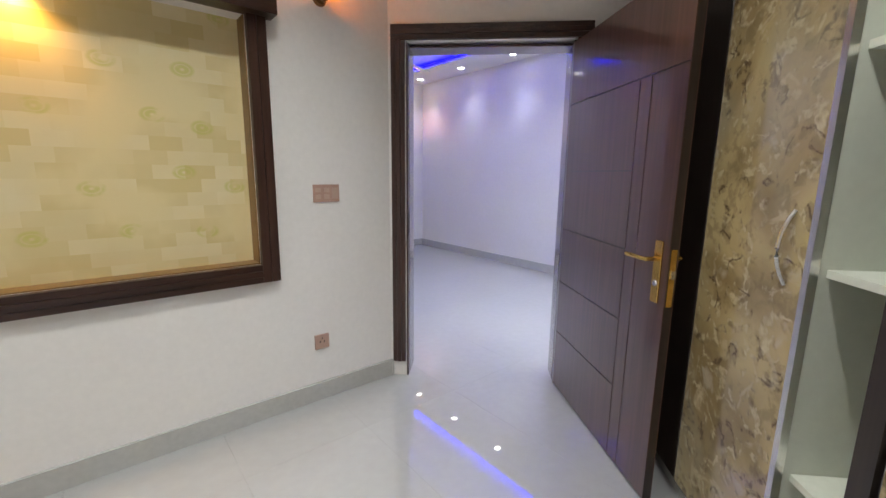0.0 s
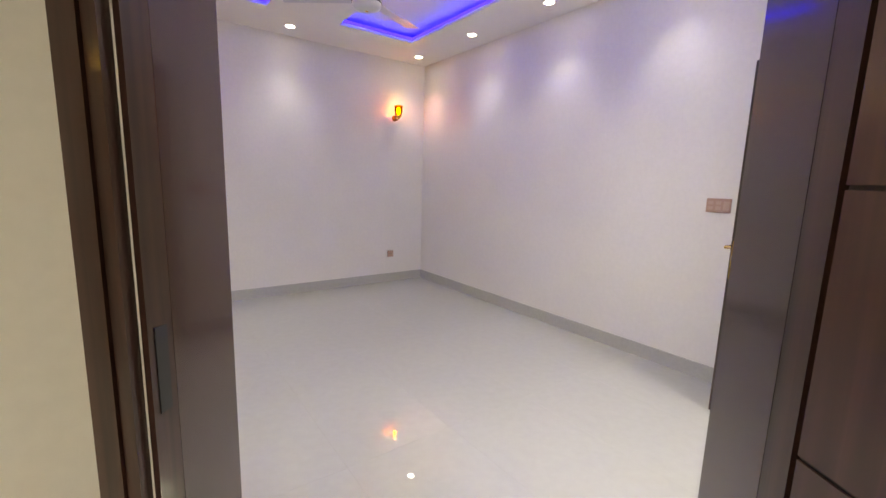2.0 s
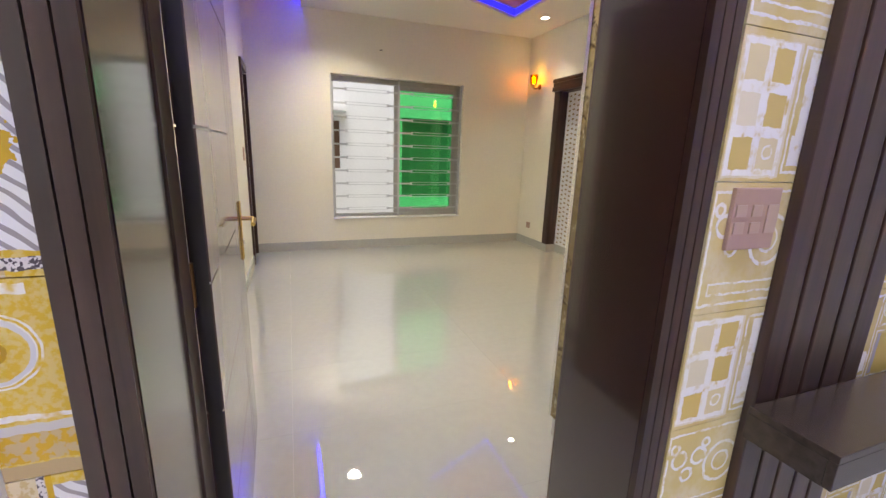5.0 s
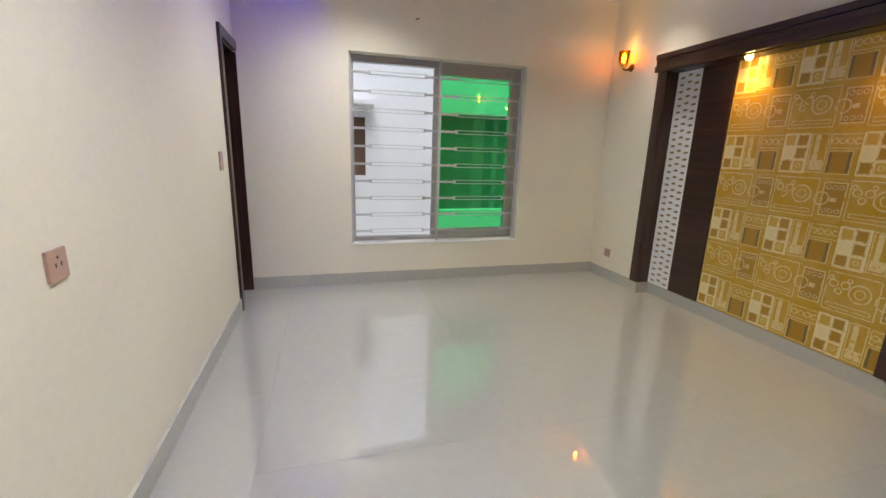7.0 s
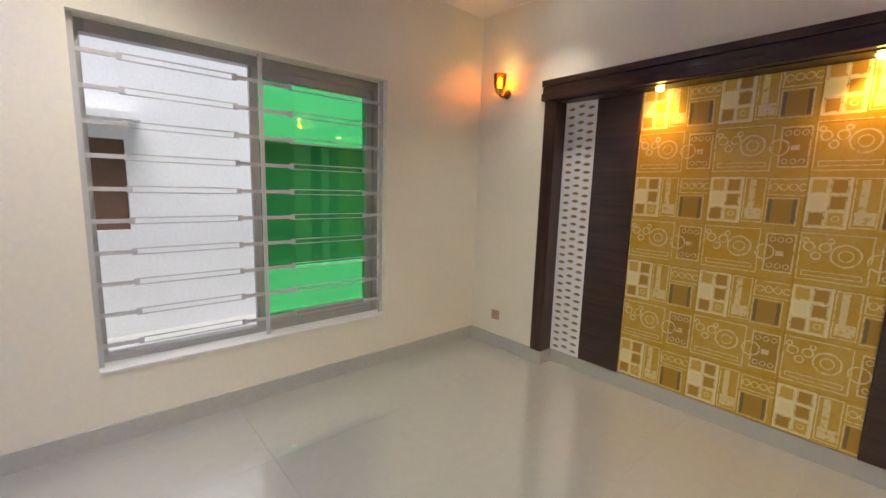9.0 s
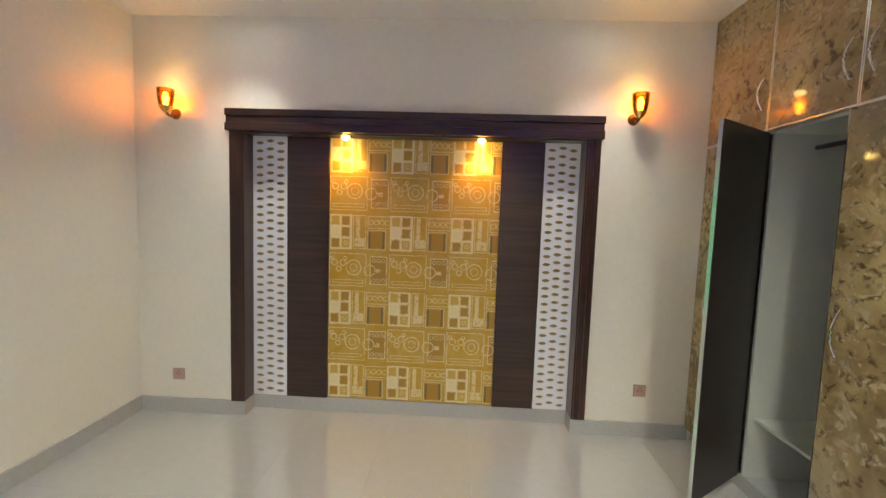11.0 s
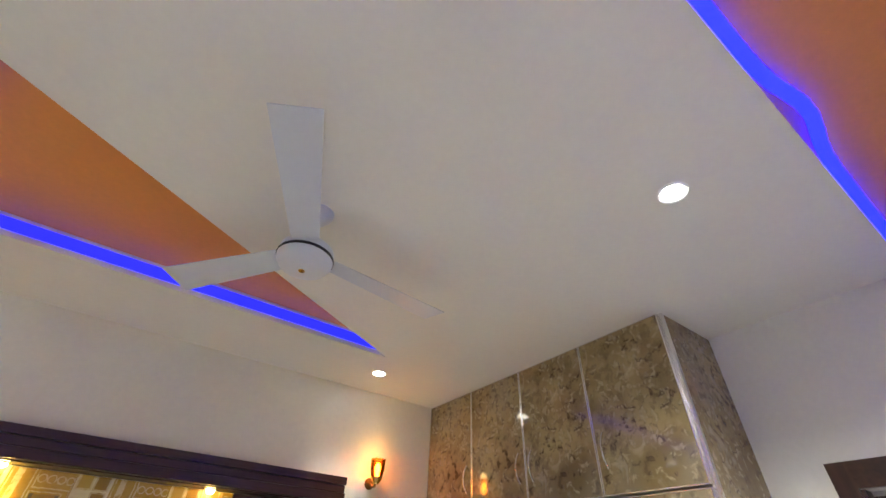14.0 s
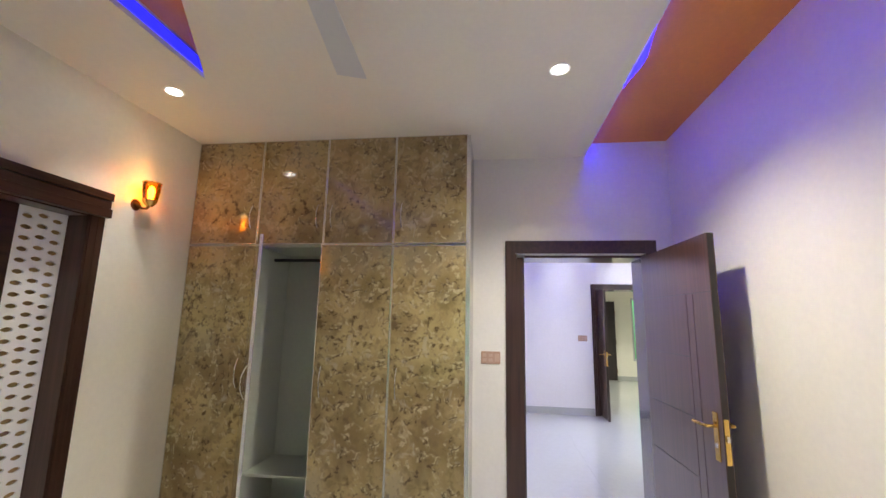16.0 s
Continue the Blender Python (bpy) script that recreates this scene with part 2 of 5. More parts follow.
# lounge
structure("wall_lounge_north", boxes((LX0, LX1, LY1, 5.14, 0, 3.1)), M_WALL, "white painted lounge wall", "wall")
structure("wall_lounge_east", boxes((LX1, 3.63, 0.78, 5.14, 0, 3.1), (LX1, 3.63, -2.6, -0.13, 0, 3.1), (LX1, 3.63, -0.13, 0.78, 2.07, 3.1)), M_WALL,
          "white painted lounge wall with a doorway", "wall")
structure("wall_lounge_south", boxes((1.70, LX1, -2.75, -2.6, 0, 3.1)), M_WALL, "white painted lounge wall", "wall")
structure("wall_lounge_west", boxes((1.55, 1.70, -3.6, -0.666, 0, 3.1)), M_WALL, "white painted lounge wall", "wall")
# far room beyond the lounge
structure("wall_far_east", boxes((7.6, 7.8, -4.2, -2.4, 0, 3.1), (7.6, 7.8, -1.12, 2.2, 0, 3.1), (7.6, 7.8, -2.4, -1.12, 0, 0.5), (7.6, 7.8, -2.4, -1.12, 2.15, 3.1)), M_CREAM,
          "cream painted wall of a further bedroom", "wall")
structure("wall_far_north", boxes((3.63, 7.8, 2.2, 2.35, 0, 3.1)), M_CREAM, "cream painted wall of a further bedroom", "wall")
structure("wall_far_south", boxes((3.63, 7.8, -4.35, -4.2, 0, 3.1)), M_CREAM, "cream painted wall of a further bedroom", "wall")
# bathroom behind the narrow doorway
structure("wall_bath", boxes((BX0, -4.2, -0.75, -0.6, 0, 3.1)), M_WHITE, "white tiled bathroom wall", "wall")


def slab_with_holes(name, x0, x1, y0, y1, holes, material, label):
    """A dropped ceiling with straight or slanted holes (plan outlines)."""
    me = bpy.data.meshes.new(name)
    bm = bmesh.new()
    outer = [bm.verts.new(p) for p in ((x0, y0, CEIL), (x1, y0, CEIL), (x1, y1, CEIL), (x0, y1, CEIL))]
    edges = [bm.edges.new((outer[k], outer[(k + 1) % 4])) for k in range(4)]
    for h in holes:
        vs = [bm.verts.new((x, y, CEIL)) for x, y in h]
        edges += [bm.edges.new((vs[k], vs[(k + 1) % len(vs)])) for k in range(len(vs))]
    bmesh.ops.triangle_fill(bm, edges=edges, use_beauty=True, use_dissolve=False)
    up = bmesh.ops.extrude_face_region(bm, geom=bm.faces[:])
    for v in up["geom"]:
        if isinstance(v, bmesh.types.BMVert):
            v.co.z += 0.03
    return structure(name, bm, material, label, "ceiling")


TRI = [(-4.113, 3.03), (-4.61, 4.137), (-2.12, 4.132)]
COVE_Y = 1.755
slab_with_holes("ceiling_bedroom", BX0, BX1, COVE_Y, BY1, [TRI], M_CEIL, "off-white dropped ceiling with a triangular lit cove")
LH = [[(0.27, 0.6), (1.12, 0.6), (1.12, 4.03), (0.27, 4.03)], [(1.80, 0.6), (2.64, 0.6), (2.64, 4.03), (1.80, 4.03)]]
slab_with_holes("ceiling_lounge", LX0, LX1, -2.6, LY1, LH, M_COVE, "white dropped lounge ceiling with two lit coves")
structure("ceiling_first", boxes((-4.2, LX0 - 0.01, -3.6, AY1, CEIL, CEIL + 0.03), (LX0 - 0.01, 1.6, -3.6, -2.6, CEIL, CEIL + 0.03)), M_COVE, "white ceiling of the first bedroom", "ceiling")
structure("ceiling_slab", boxes((BX0 - 0.3, BX1 + 0.1, BY0 - 0.2, BY1 + 0.3, SLAB, SLAB + 0.1)), M_ORANGE, "orange painted slab above the bedroom coves", "ceiling")
structure("ceiling_slab_lounge", boxes((BX1 + 0.1, LX1 + 0.3, -2.75, 5.1, SLAB, SLAB + 0.1)), M_COVE, "white painted slab above the lounge coves", "ceiling")
structure("ceiling_roof", boxes((BX0 - 0.3, 8.0, -5.0, 5.3, 3.1, 3.2)), M_COVE, "concrete roof slab above the rooms", "ceiling")
structure("ceiling_far", boxes((3.63, 7.6, -4.2, 2.2, CEIL, CEIL + 0.03)), M_CEIL, "cream ceiling of a further bedroom", "ceiling")

# ---- more materials ----
class Nodes:
    """Short writing for chains of math nodes."""

    def __init__(self, name):
        self.m = bpy.data.materials.new(name)
        self.m.use_nodes = True
        self.n, self.l = self.m.node_tree.nodes, self.m.node_tree.links
        self.bsdf = self.n["Principled BSDF"]

    def math(self, op, a, b=None, c=None):
        k = self.n.new("ShaderNodeMath")
        k.operation = op
        for i, v in enumerate((a, b, c)):
            if v is None:
                continue
            if isinstance(v, (int, float)):
                k.inputs[i].default_value = v
            else:
                self.l.new(v, k.inputs[i])
        return k.outputs[0]

    def axes(self, order, offset=(0, 0, 0)):
        co, sep = self.n.new("ShaderNodeTexCoord"), self.n.new("ShaderNodeSeparateXYZ")
        self.l.new(co.outputs["Object"], sep.inputs[0])
        return [self.math("ADD", sep.outputs[k], offset[i]) for i, k in enumerate(order)]

    def random(self, *v):
        comb, wn_ = self.n.new("ShaderNodeCombineXYZ"), self.n.new("ShaderNodeTexWhiteNoise")
        for i, q in enumerate(v):
            if isinstance(q, (int, float)):
                comb.inputs[i].default_value = q
            else:
                self.l.new(q, comb.inputs[i])
        self.l.new(comb.outputs[0], wn_.inputs["Vector"])
        return wn_.outputs["Value"]

    def mix(self, fac, a, b):
        k = self.n.new("ShaderNodeMix")
        k.data_type = "RGBA"
        if isinstance(fac, (int, float)):
            k.inputs[0].default_value = fac
        else:
            self.l.new(fac, k.inputs[0])
        for i, v in ((6, a), (7, b)):
            if isinstance(v, tuple):
                k.inputs[i].default_value = (*v, 1)
            else:
                self.l.new(v, k.inputs[i])
        return k.outputs[2]

    def noise(self, scale, detail=4, distort=0.0):
        co, k = self.n.new("ShaderNodeTexCoord"), self.n.new("ShaderNodeTexNoise")
        k.inputs["Scale"].default_value, k.inputs["Detail"].default_value, k.inputs["Distortion"].default_value = scale, detail, distort
        self.l.new(co.outputs["Object"], k.inputs["Vector"])
        return k.outputs["Fac"]

    def smooth(self, v, lo, hi):
        k = self.n.new("ShaderNodeMapRange")
        k.interpolation_type = "SMOOTHSTEP"
        k.inputs["From Min"].default_value, k.inputs["From Max"].default_value = lo, hi
        self.l.new(v, k.inputs["Value"])
        return k.outputs[0]


class Decor(Nodes):
    """Printed decor tiles: outlines, rings and filled squares placed inside a repeat of du x dv metres."""

    def start(self, axis, u0, du, v0, dv):
        co, sep = self.n.new("ShaderNodeTexCoord"), self.n.new("ShaderNodeSeparateXYZ")
        geo = self.n.new("ShaderNodeNewGeometry")
        self.l.new(geo.outputs["Position"], sep.inputs[0])
        M = self.math
        wob = M("MULTIPLY", M("SUBTRACT", self.noise(45.0, 2), 0.5), 0.018)
        self.u = M("ADD", M("FRACT", M("DIVIDE", M("SUBTRACT", sep.outputs[axis], u0), du)), wob)
        self.v = M("ADD", M("FRACT", M("DIVIDE", M("SUBTRACT", sep.outputs[2], v0), dv)), wob)
        self.du, self.dv = du, dv
        self.marks = None

    def union(self, x):
        self.marks = x if self.marks is None else self.math("MAXIMUM", self.marks, x)

    def inside(self, x, lo, hi):
        return self.math("MULTIPLY", self.math("GREATER_THAN", x, lo), self.math("LESS_THAN", x, hi))

    def rect(self, u0, u1, v0, v1):
        return self.math("MULTIPLY", self.inside(self.u, u0, u1), self.inside(self.v, v0, v1))

    def outline(self, u0, u1, v0, v1, w=0.006):
        a, b = w / self.du, w / self.dv
        return self.math("SUBTRACT", self.rect(u0, u1, v0, v1), self.rect(u0 + a, u1 - a, v0 + b, v1 - b))

    def radius(self, cu, cv):
        M = self.math
        x, y = M("MULTIPLY", M("SUBTRACT", self.u, cu), self.du), M("MULTIPLY", M("SUBTRACT", self.v, cv), self.dv)
        return M("SQRT", M("ADD", M("MULTIPLY", x, x), M("MULTIPLY", y, y)))

    def ring(self, cu, cv, r, w=0.006):
        d = self.radius(cu, cv)
        return self.inside(d, r - w, r)

    def finish(self, body, line, strong, relief, rough):
        worn = self.math("MULTIPLY", self.smooth(self.noise(40.0, 3), 0.28, 0.5), strong)
        self.l.new(self.mix(self.math("MULTIPLY", self.marks, worn), body, line), self.bsdf.inputs["Base Color"])
        self.bsdf.inputs["Roughness"].default_value = rough
        bp = self.n.new("ShaderNodeBump")
        bp.inputs["Strength"].default_value, bp.inputs["Distance"].default_value = relief, 0.006
        self.l.new(self.marks, bp.inputs["Height"])
        self.l.new(bp.outputs[0], self.bsdf.inputs["Normal"])
        return self.m


def kitchen_decor(name, axis, u0, du, v0, dv, gold, ochre, brown, cream, dark, line, strong, relief, rough):
    """Chequers, a boot shape, a shaded square and scalloped band below; scrolls, a ring and a studded frame above."""
    g = Decor(name)
    g.start(axis, u0, du, v0, dv)
    M = g.math
    body = g.mix(g.smooth(g.noise(7.0, 5), 0.35, 0.65), gold, ochre)
    body = g.mix(M("MULTIPLY", g.smooth(g.noise(60.0, 3), 0.45, 0.7), 0.35), body, brown)
    body = g.mix(g.rect(0.015, 0.385, 0.015, 0.475), body, cream)
    for i in range(2):
        for k in range(3):
            a, b = 0.03 + i * 0.17, 0.03 + k * 0.148
            fill = ((brown, ochre), (cream, brown), (ochre, brown))[k][i]
            body = g.mix(g.rect(a, a + 0.16, b, b + 0.138), body, fill)
            g.union(g.outline(a - 0.008, a + 0.168, b - 0.007, b + 0.145, 0.012))
    g.union(g.ring(0.28, 0.104, 0.016, 0.005))
    body = g.mix(g.rect(0.66, 0.93, 0.04, 0.26), body, brown)
    body = g.mix(M("MAXIMUM", g.rect(0.66, 0.695, 0.04, 0.26), g.rect(0.895, 0.93, 0.04, 0.26)), body, dark)
    g.union(M("MAXIMUM", g.rect(0.45, 0.515, 0.16, 0.45), g.rect(0.43, 0.60, 0.06, 0.17)))
    g.union(g.outline(0.40, 0.62, 0.03, 0.47))
    g.union(g.outline(0.64, 1.02, 0.30, 0.46))
    for c in (0.70, 0.79, 0.88, 0.97):
        g.union(g.ring(c, 0.38, 0.020))
    g.union(g.outline(0.64, 0.95, 0.02, 0.28, 0.005))
    # upper half
    g.union(g.outline(0.01, 0.63, 0.53, 0.97, 0.006))
    g.union(g.outline(0.06, 0.58, 0.57, 0.62, 0.005))
    g.union(g.ring(0.42, 0.78, 0.060, 0.009)), g.union(g.ring(0.42, 0.78, 0.030, 0.006))
    for c, e, r in ((0.10, 0.84, 0.026), (0.24, 0.84, 0.026), (0.17, 0.76, 0.022), (0.06, 0.90, 0.016), (0.28, 0.90, 0.016)):
        g.union(g.ring(c, e, r, 0.008))
    body = g.mix(g.rect(0.70, 0.97, 0.58, 0.92), body, brown)
    g.union(g.outline(0.69, 0.98, 0.56, 0.94, 0.008))
    for c in (0.755, 0.835, 0.915):
        g.union(g.ring(c, 0.62, 0.015, 0.005)), g.union(g.ring(c, 0.88, 0.015, 0.005))
    g.union(g.ring(0.69, 0.75, 0.045, 0.008)), g.union(g.rect(0.80, 0.88, 0.72, 0.77))
    return g.finish(body, line, strong, relief, rough)


def strip_decor(name, u0, du, v0, dv):
    """Ochre tile with a double ring, alternating with a piece half zebra-striped."""
    g = Decor(name)
    g.start(1, u0, du, v0, dv)
    M = g.math
    gold, tan, white, grey = (0.62, 0.37, 0.02), (0.58, 0.42, 0.20), (0.80, 0.78, 0.76), (0.36, 0.32, 0.31)
    body = g.mix(g.smooth(g.noise(110.0, 3), 0.40, 0.60), (0.66, 0.42, 0.03), (0.70, 0.52, 0.16))
    # zebra half with a flower
    wave = g.n.new("ShaderNodeTexWave")
    wave.inputs["Scale"].default_value, wave.inputs["Distortion"].default_value, wave.inputs["Detail Scale"].default_value = 26.0, 3.5, 0.5
    wave.bands_direction = "DIAGONAL"
    co = g.n.new("ShaderNodeTexCoord")
    g.l.new(co.outputs["Object"], wave.inputs["Vector"])
    stripes = g.mix(g.smooth(wave.outputs["Fac"], 0.66, 0.76), white, grey)
    body = g.mix(g.rect(-0.1, 0.54, 0.0, 0.5), body, g.mix(g.smooth(g.noise(70.0, 3), 0.47, 0.53), tan, (0.70, 0.58, 0.36)))
    body = g.mix(g.rect(0.54, 0.97, 0.06, 0.47), body, stripes)
    petal = M("ADD", g.radius(0.62, 0.27), M("MULTIPLY", M("SUBTRACT", g.noise(60.0, 2), 0.5), 0.06))
    body = g.mix(M("LESS_THAN", petal, 0.028), body, gold)
    body = g.mix(M("LESS_THAN", g.radius(0.62, 0.27), 0.010), body, (0.50, 0.47, 0.60))
    body = g.mix(g.rect(0.47, 0.55, 0.05, 0.5), body, gold)
    speck = g.mix(g.smooth(g.noise(210.0, 1), 0.46, 0.50), (0.09, 0.07, 0.08), (0.72, 0.66, 0.62))
    body = g.mix(M("MAXIMUM", g.rect(0.36, 0.46, 0.02, 0.5), g.rect(0.40, 1.1, 0.015, 0.045)), body, speck)
    body = g.mix(g.rect(0.02, 0.30, 0.17, 0.29), body, g.mix(g.smooth(g.noise(130.0, 2), 0.48, 0.52), gold, tan))
    body = g.mix(g.rect(-0.1, 0.36, 0.02, 0.15), body, (0.50, 0.34, 0.14))
    g.union(g.ring(0.14, 0.38, 0.027, 0.003)), g.union(g.ring(0.14, 0.38, 0.020, 0.003))
    # ring half with a banded foot
    body = g.mix(g.rect(-0.1, 1.1, 0.50, 0.54), body, (0.50, 0.36, 0.17))
    body = g.mix(g.rect(-0.1, 1.1, 0.545, 0.62), body, g.mix(g.smooth(g.noise(75.0, 2), 0.46, 0.54), tan, gold))
    body = g.mix(g.rect(-0.1, 1.1, 0.62, 0.645), body, (0.62, 0.58, 0.52))
    d = g.radius(0.19, 0.83)
    body = g.mix(g.inside(d, 0.039, 0.046), body, (0.66, 0.63, 0.60))
    body = g.mix(g.inside(d, 0.010, 0.016), body, (0.46, 0.25, 0.01))
    g.union(g.ring(0.19, 0.83, 0.053, 0.003)), g.union(g.ring(0.19, 0.83, 0.047, 0.002))
    g.union(g.rect(-0.1, 0.72, 0.965, 0.99)), g.union(g.rect(-0.1, 1.1, 0.655, 0.668))
    return g.finish(body, (0.84, 0.80, 0.72), 1.0, 0.5, 0.18)


DECOR_U, DECOR_V = 0.45, 0.567
M_DECOR = kitchen_decor("decor_tile_gold", 0, -3.904, DECOR_U, 0.112, DECOR_V, (0.50, 0.31, 0.025), (0.55, 0.36, 0.07), (0.38, 0.22, 0.03), (0.76, 0.66, 0.36), (0.17, 0.13, 0.05), (0.82, 0.72, 0.40), 0.68, 0.2, 0.25)
M_EMBOSS = kitchen_decor("decor_tile_cream", 1, 2.337, DECOR_U, 0.127, DECOR_V, (0.66, 0.52, 0.20), (0.74, 0.64, 0.38), (0.66, 0.50, 0.17), (0.77, 0.70, 0.52), (0.48, 0.46, 0.50), (0.88, 0.86, 0.82), 1.0, 1.0, 0.14)
M_PIER_TILE = strip_decor("decor_tile_strip", 1.168, 0.0885, 0.001, 0.567)


def granite():
    """Glossy brown laminate printed as weathered stone with pale crests and dark crevices."""
    g = Nodes("stone_laminate")
    a, b, c, d = g.noise(2.4, 6, 0.5), g.noise(9.0, 8, 0.5), g.noise(26.0, 8, 0.4), g.noise(6.0, 9, 0.7)
    crest = g.math("ABSOLUTE", g.math("SUBTRACT", b, 0.54))
    rift = g.math("ABSOLUTE", g.math("SUBTRACT", d, 0.46))
    col = g.mix(g.smooth(a, 0.34, 0.66), (0.21, 0.15, 0.07), (0.42, 0.33, 0.165))
    col = g.mix(g.math("MULTIPLY", g.smooth(c, 0.42, 0.62), 0.55), col, (0.17, 0.125, 0.065))
    col = g.mix(g.math("MULTIPLY", g.math("SUBTRACT", 1.0, g.smooth(crest, 0.0, 0.07)), g.math("MULTIPLY", g.smooth(c, 0.45, 0.62), 0.45)), col, (0.70, 0.60, 0.38))
    gap = g.math("MULTIPLY", g.math("SUBTRACT", 1.0, g.smooth(rift, 0.0, 0.035)), g.smooth(c, 0.46, 0.60))
    col = g.mix(g.math("MULTIPLY", gap, 0.85), col, (0.07, 0.042, 0.022))
    col = g.mix(g.math("MULTIPLY", g.smooth(b, 0.60, 0.72), 0.5), col, (0.46, 0.41, 0.32))
    shell, grey = g.noise(7.0, 2, 1.6), g.noise(1.7, 3, 0.3)
    col = g.mix(g.math("MULTIPLY", g.smooth(grey, 0.50, 0.66), 0.4), col, (0.30, 0.27, 0.21))
    col = g.mix(g.math("MULTIPLY", g.smooth(shell, 0.62, 0.74), 0.4), col, (0.52, 0.44, 0.29))
    col = g.mix(g.math("MULTIPLY", g.smooth(g.noise(13.0, 5, 0.2), 0.60, 0.72), 0.6), col, (0.10, 0.068, 0.035))
    g.l.new(col, g.bsdf.inputs["Base Color"])
    g.bsdf.inputs["Roughness"].default_value = 0.09
    bp = g.n.new("ShaderNodeBump")
    bp.inputs["Strength"].default_value, bp.inputs["Distance"].default_value = 0.04, 0.002
    g.l.new(b, bp.inputs["Height"])
    g.l.new(bp.outputs[0], g.bsdf.inputs["Normal"])
    return g.m


def wallpaper():
    """Pale gold wallpaper with soft patches and scattered rounded scrolls."""
    g = Nodes("wallpaper_gold")
    u, v = g.axes((0, 2, 1), (4.0, 0.0, 0.0))[:2]
    us, vs = g.math("DIVIDE", u, 0.30), g.math("DIVIDE", v, 0.26)
    row = g.math("FLOOR", vs)
    us = g.math("ADD", us, g.math("MULTIPLY", row, 0.41))
    col = g.math("FLOOR", us)
    cx = g.math("SUBTRACT", g.math("SUBTRACT", us, col), g.math("ADD", 0.3, g.math("MULTIPLY", g.random(col, row, 1.0), 0.4)))
    cy = g.math("SUBTRACT", g.math("SUBTRACT", vs, row), g.math("ADD", 0.3, g.math("MULTIPLY", g.random(col, row, 2.0), 0.4)))
    rad = g.math("SQRT", g.math("ADD", g.math("MULTIPLY", cx, cx), g.math("MULTIPLY", g.math("MULTIPLY", cy, cy), 1.6)))
    swirl = g.math("SUBTRACT", 1.0, g.smooth(g.math("ABSOLUTE", g.math("SUBTRACT", g.math("PINGPONG", rad, 0.10), 0.06)), 0.015, 0.05))
    swirl = g.math("MULTIPLY", swirl, g.math("SUBTRACT", 1.0, g.smooth(rad, 0.12, 0.19)))
    bricks = g.n.new("ShaderNodeTexBrick")
    comb = g.n.new("ShaderNodeCombineXYZ")
    g.l.new(u, comb.inputs[0]), g.l.new(v, comb.inputs[1])
    g.l.new(comb.outputs[0], bricks.inputs["Vector"])
    bricks.inputs["Scale"].default_value, bricks.inputs["Mortar Size"].default_value = 4.0, 0.0
    bricks.inputs["Color1"].default_value, bricks.inputs["Color2"].default_value = (0.62, 0.50, 0.22, 1), (0.78, 0.69, 0.46, 1)
    body = g.mix(g.math("MULTIPLY", g.noise(9.0, 6), 0.55), bricks.outputs["Color"], (0.64, 0.52, 0.25))
    body = g.mix(g.smooth(g.noise(3.0, 3), 0.45, 0.65), body, (0.74, 0.62, 0.34))
    col_ = g.mix(g.math("MULTIPLY", g.math("MULTIPLY", swirl, g.smooth(g.noise(16.0, 3), 0.3, 0.6)), 0.62), body, (0.52, 0.50, 0.10))
    g.l.new(col_, g.bsdf.inputs["Base Color"])
    g.bsdf.inputs["Roughness"].default_value = 0.45
    return g.m


def tinted_glass(name, color, tint, rough=0.02):
    """A pane of film-covered glass: the colour of what passes, and a gloss."""
    g = Nodes(name)
    g.n.remove(g.bsdf)
    tr, gl, mx = g.n.new("ShaderNodeBsdfTransparent"), g.n.new("ShaderNodeBsdfGlossy"), g.n.new("ShaderNodeMixShader")
    tr.inputs["Color"].default_value = (*color, 1)
    gl.inputs["Color"].default_value = (*tint, 1)
    gl.inputs["Roughness"].default_value = rough
    fr = g.n.new("ShaderNodeFresnel")
    fr.inputs["IOR"].default_value = 1.6
    g.l.new(fr.outputs[0], mx.inputs[0])
    g.l.new(tr.outputs[0], mx.inputs[1])
    g.l.new(gl.outputs[0], mx.inputs[2])
    g.l.new(mx.outputs[0], g.n["Material Output"].inputs["Surface"])
    return g.m


M_STONE = granite()
M_PAPER = wallpaper()
M_GREEN = tinted_glass("green_film_glass", (0.60, 0.98, 0.74), (0.7, 1.0, 0.8))
M_AMBER = tinted_glass("amber_glass", (1.0, 0.62, 0.18), (1.0, 0.85, 0.5), 0.1)
M_BRONZE = mat("dark_bronze", (0.22, 0.12, 0.05), 0.35, metal=0.9, vary=0.1)
M_INSIDE = mat("cupboard_lining_pale", (0.56, 0.58, 0.50), 0.4, vary=0.04)
M_DARKFACE = wood("dark_laminate", (0.012, 0.008, 0.007), (0.03, 0.02, 0.016), 0.3, 2)
M_BACKING = mat("gold_backing", (0.34, 0.23, 0.09), 0.5, vary=0.1)
M_FAN = mat("fan_enamel", (0.62, 0.64, 0.70), 0.3, vary=0.02)
M_BROWNWIN = mat("brown_shutter", (0.16, 0.09, 0.06), 0.6, vary=0.1)
M_DARKGLASS = mat("dark_window_glass", (0.17, 0.20, 0.17), 0.2, vary=0.1)
M_PLATEHOLE = mat("plate_detail", (0.52, 0.37, 0.30), 0.3, vary=0.03)


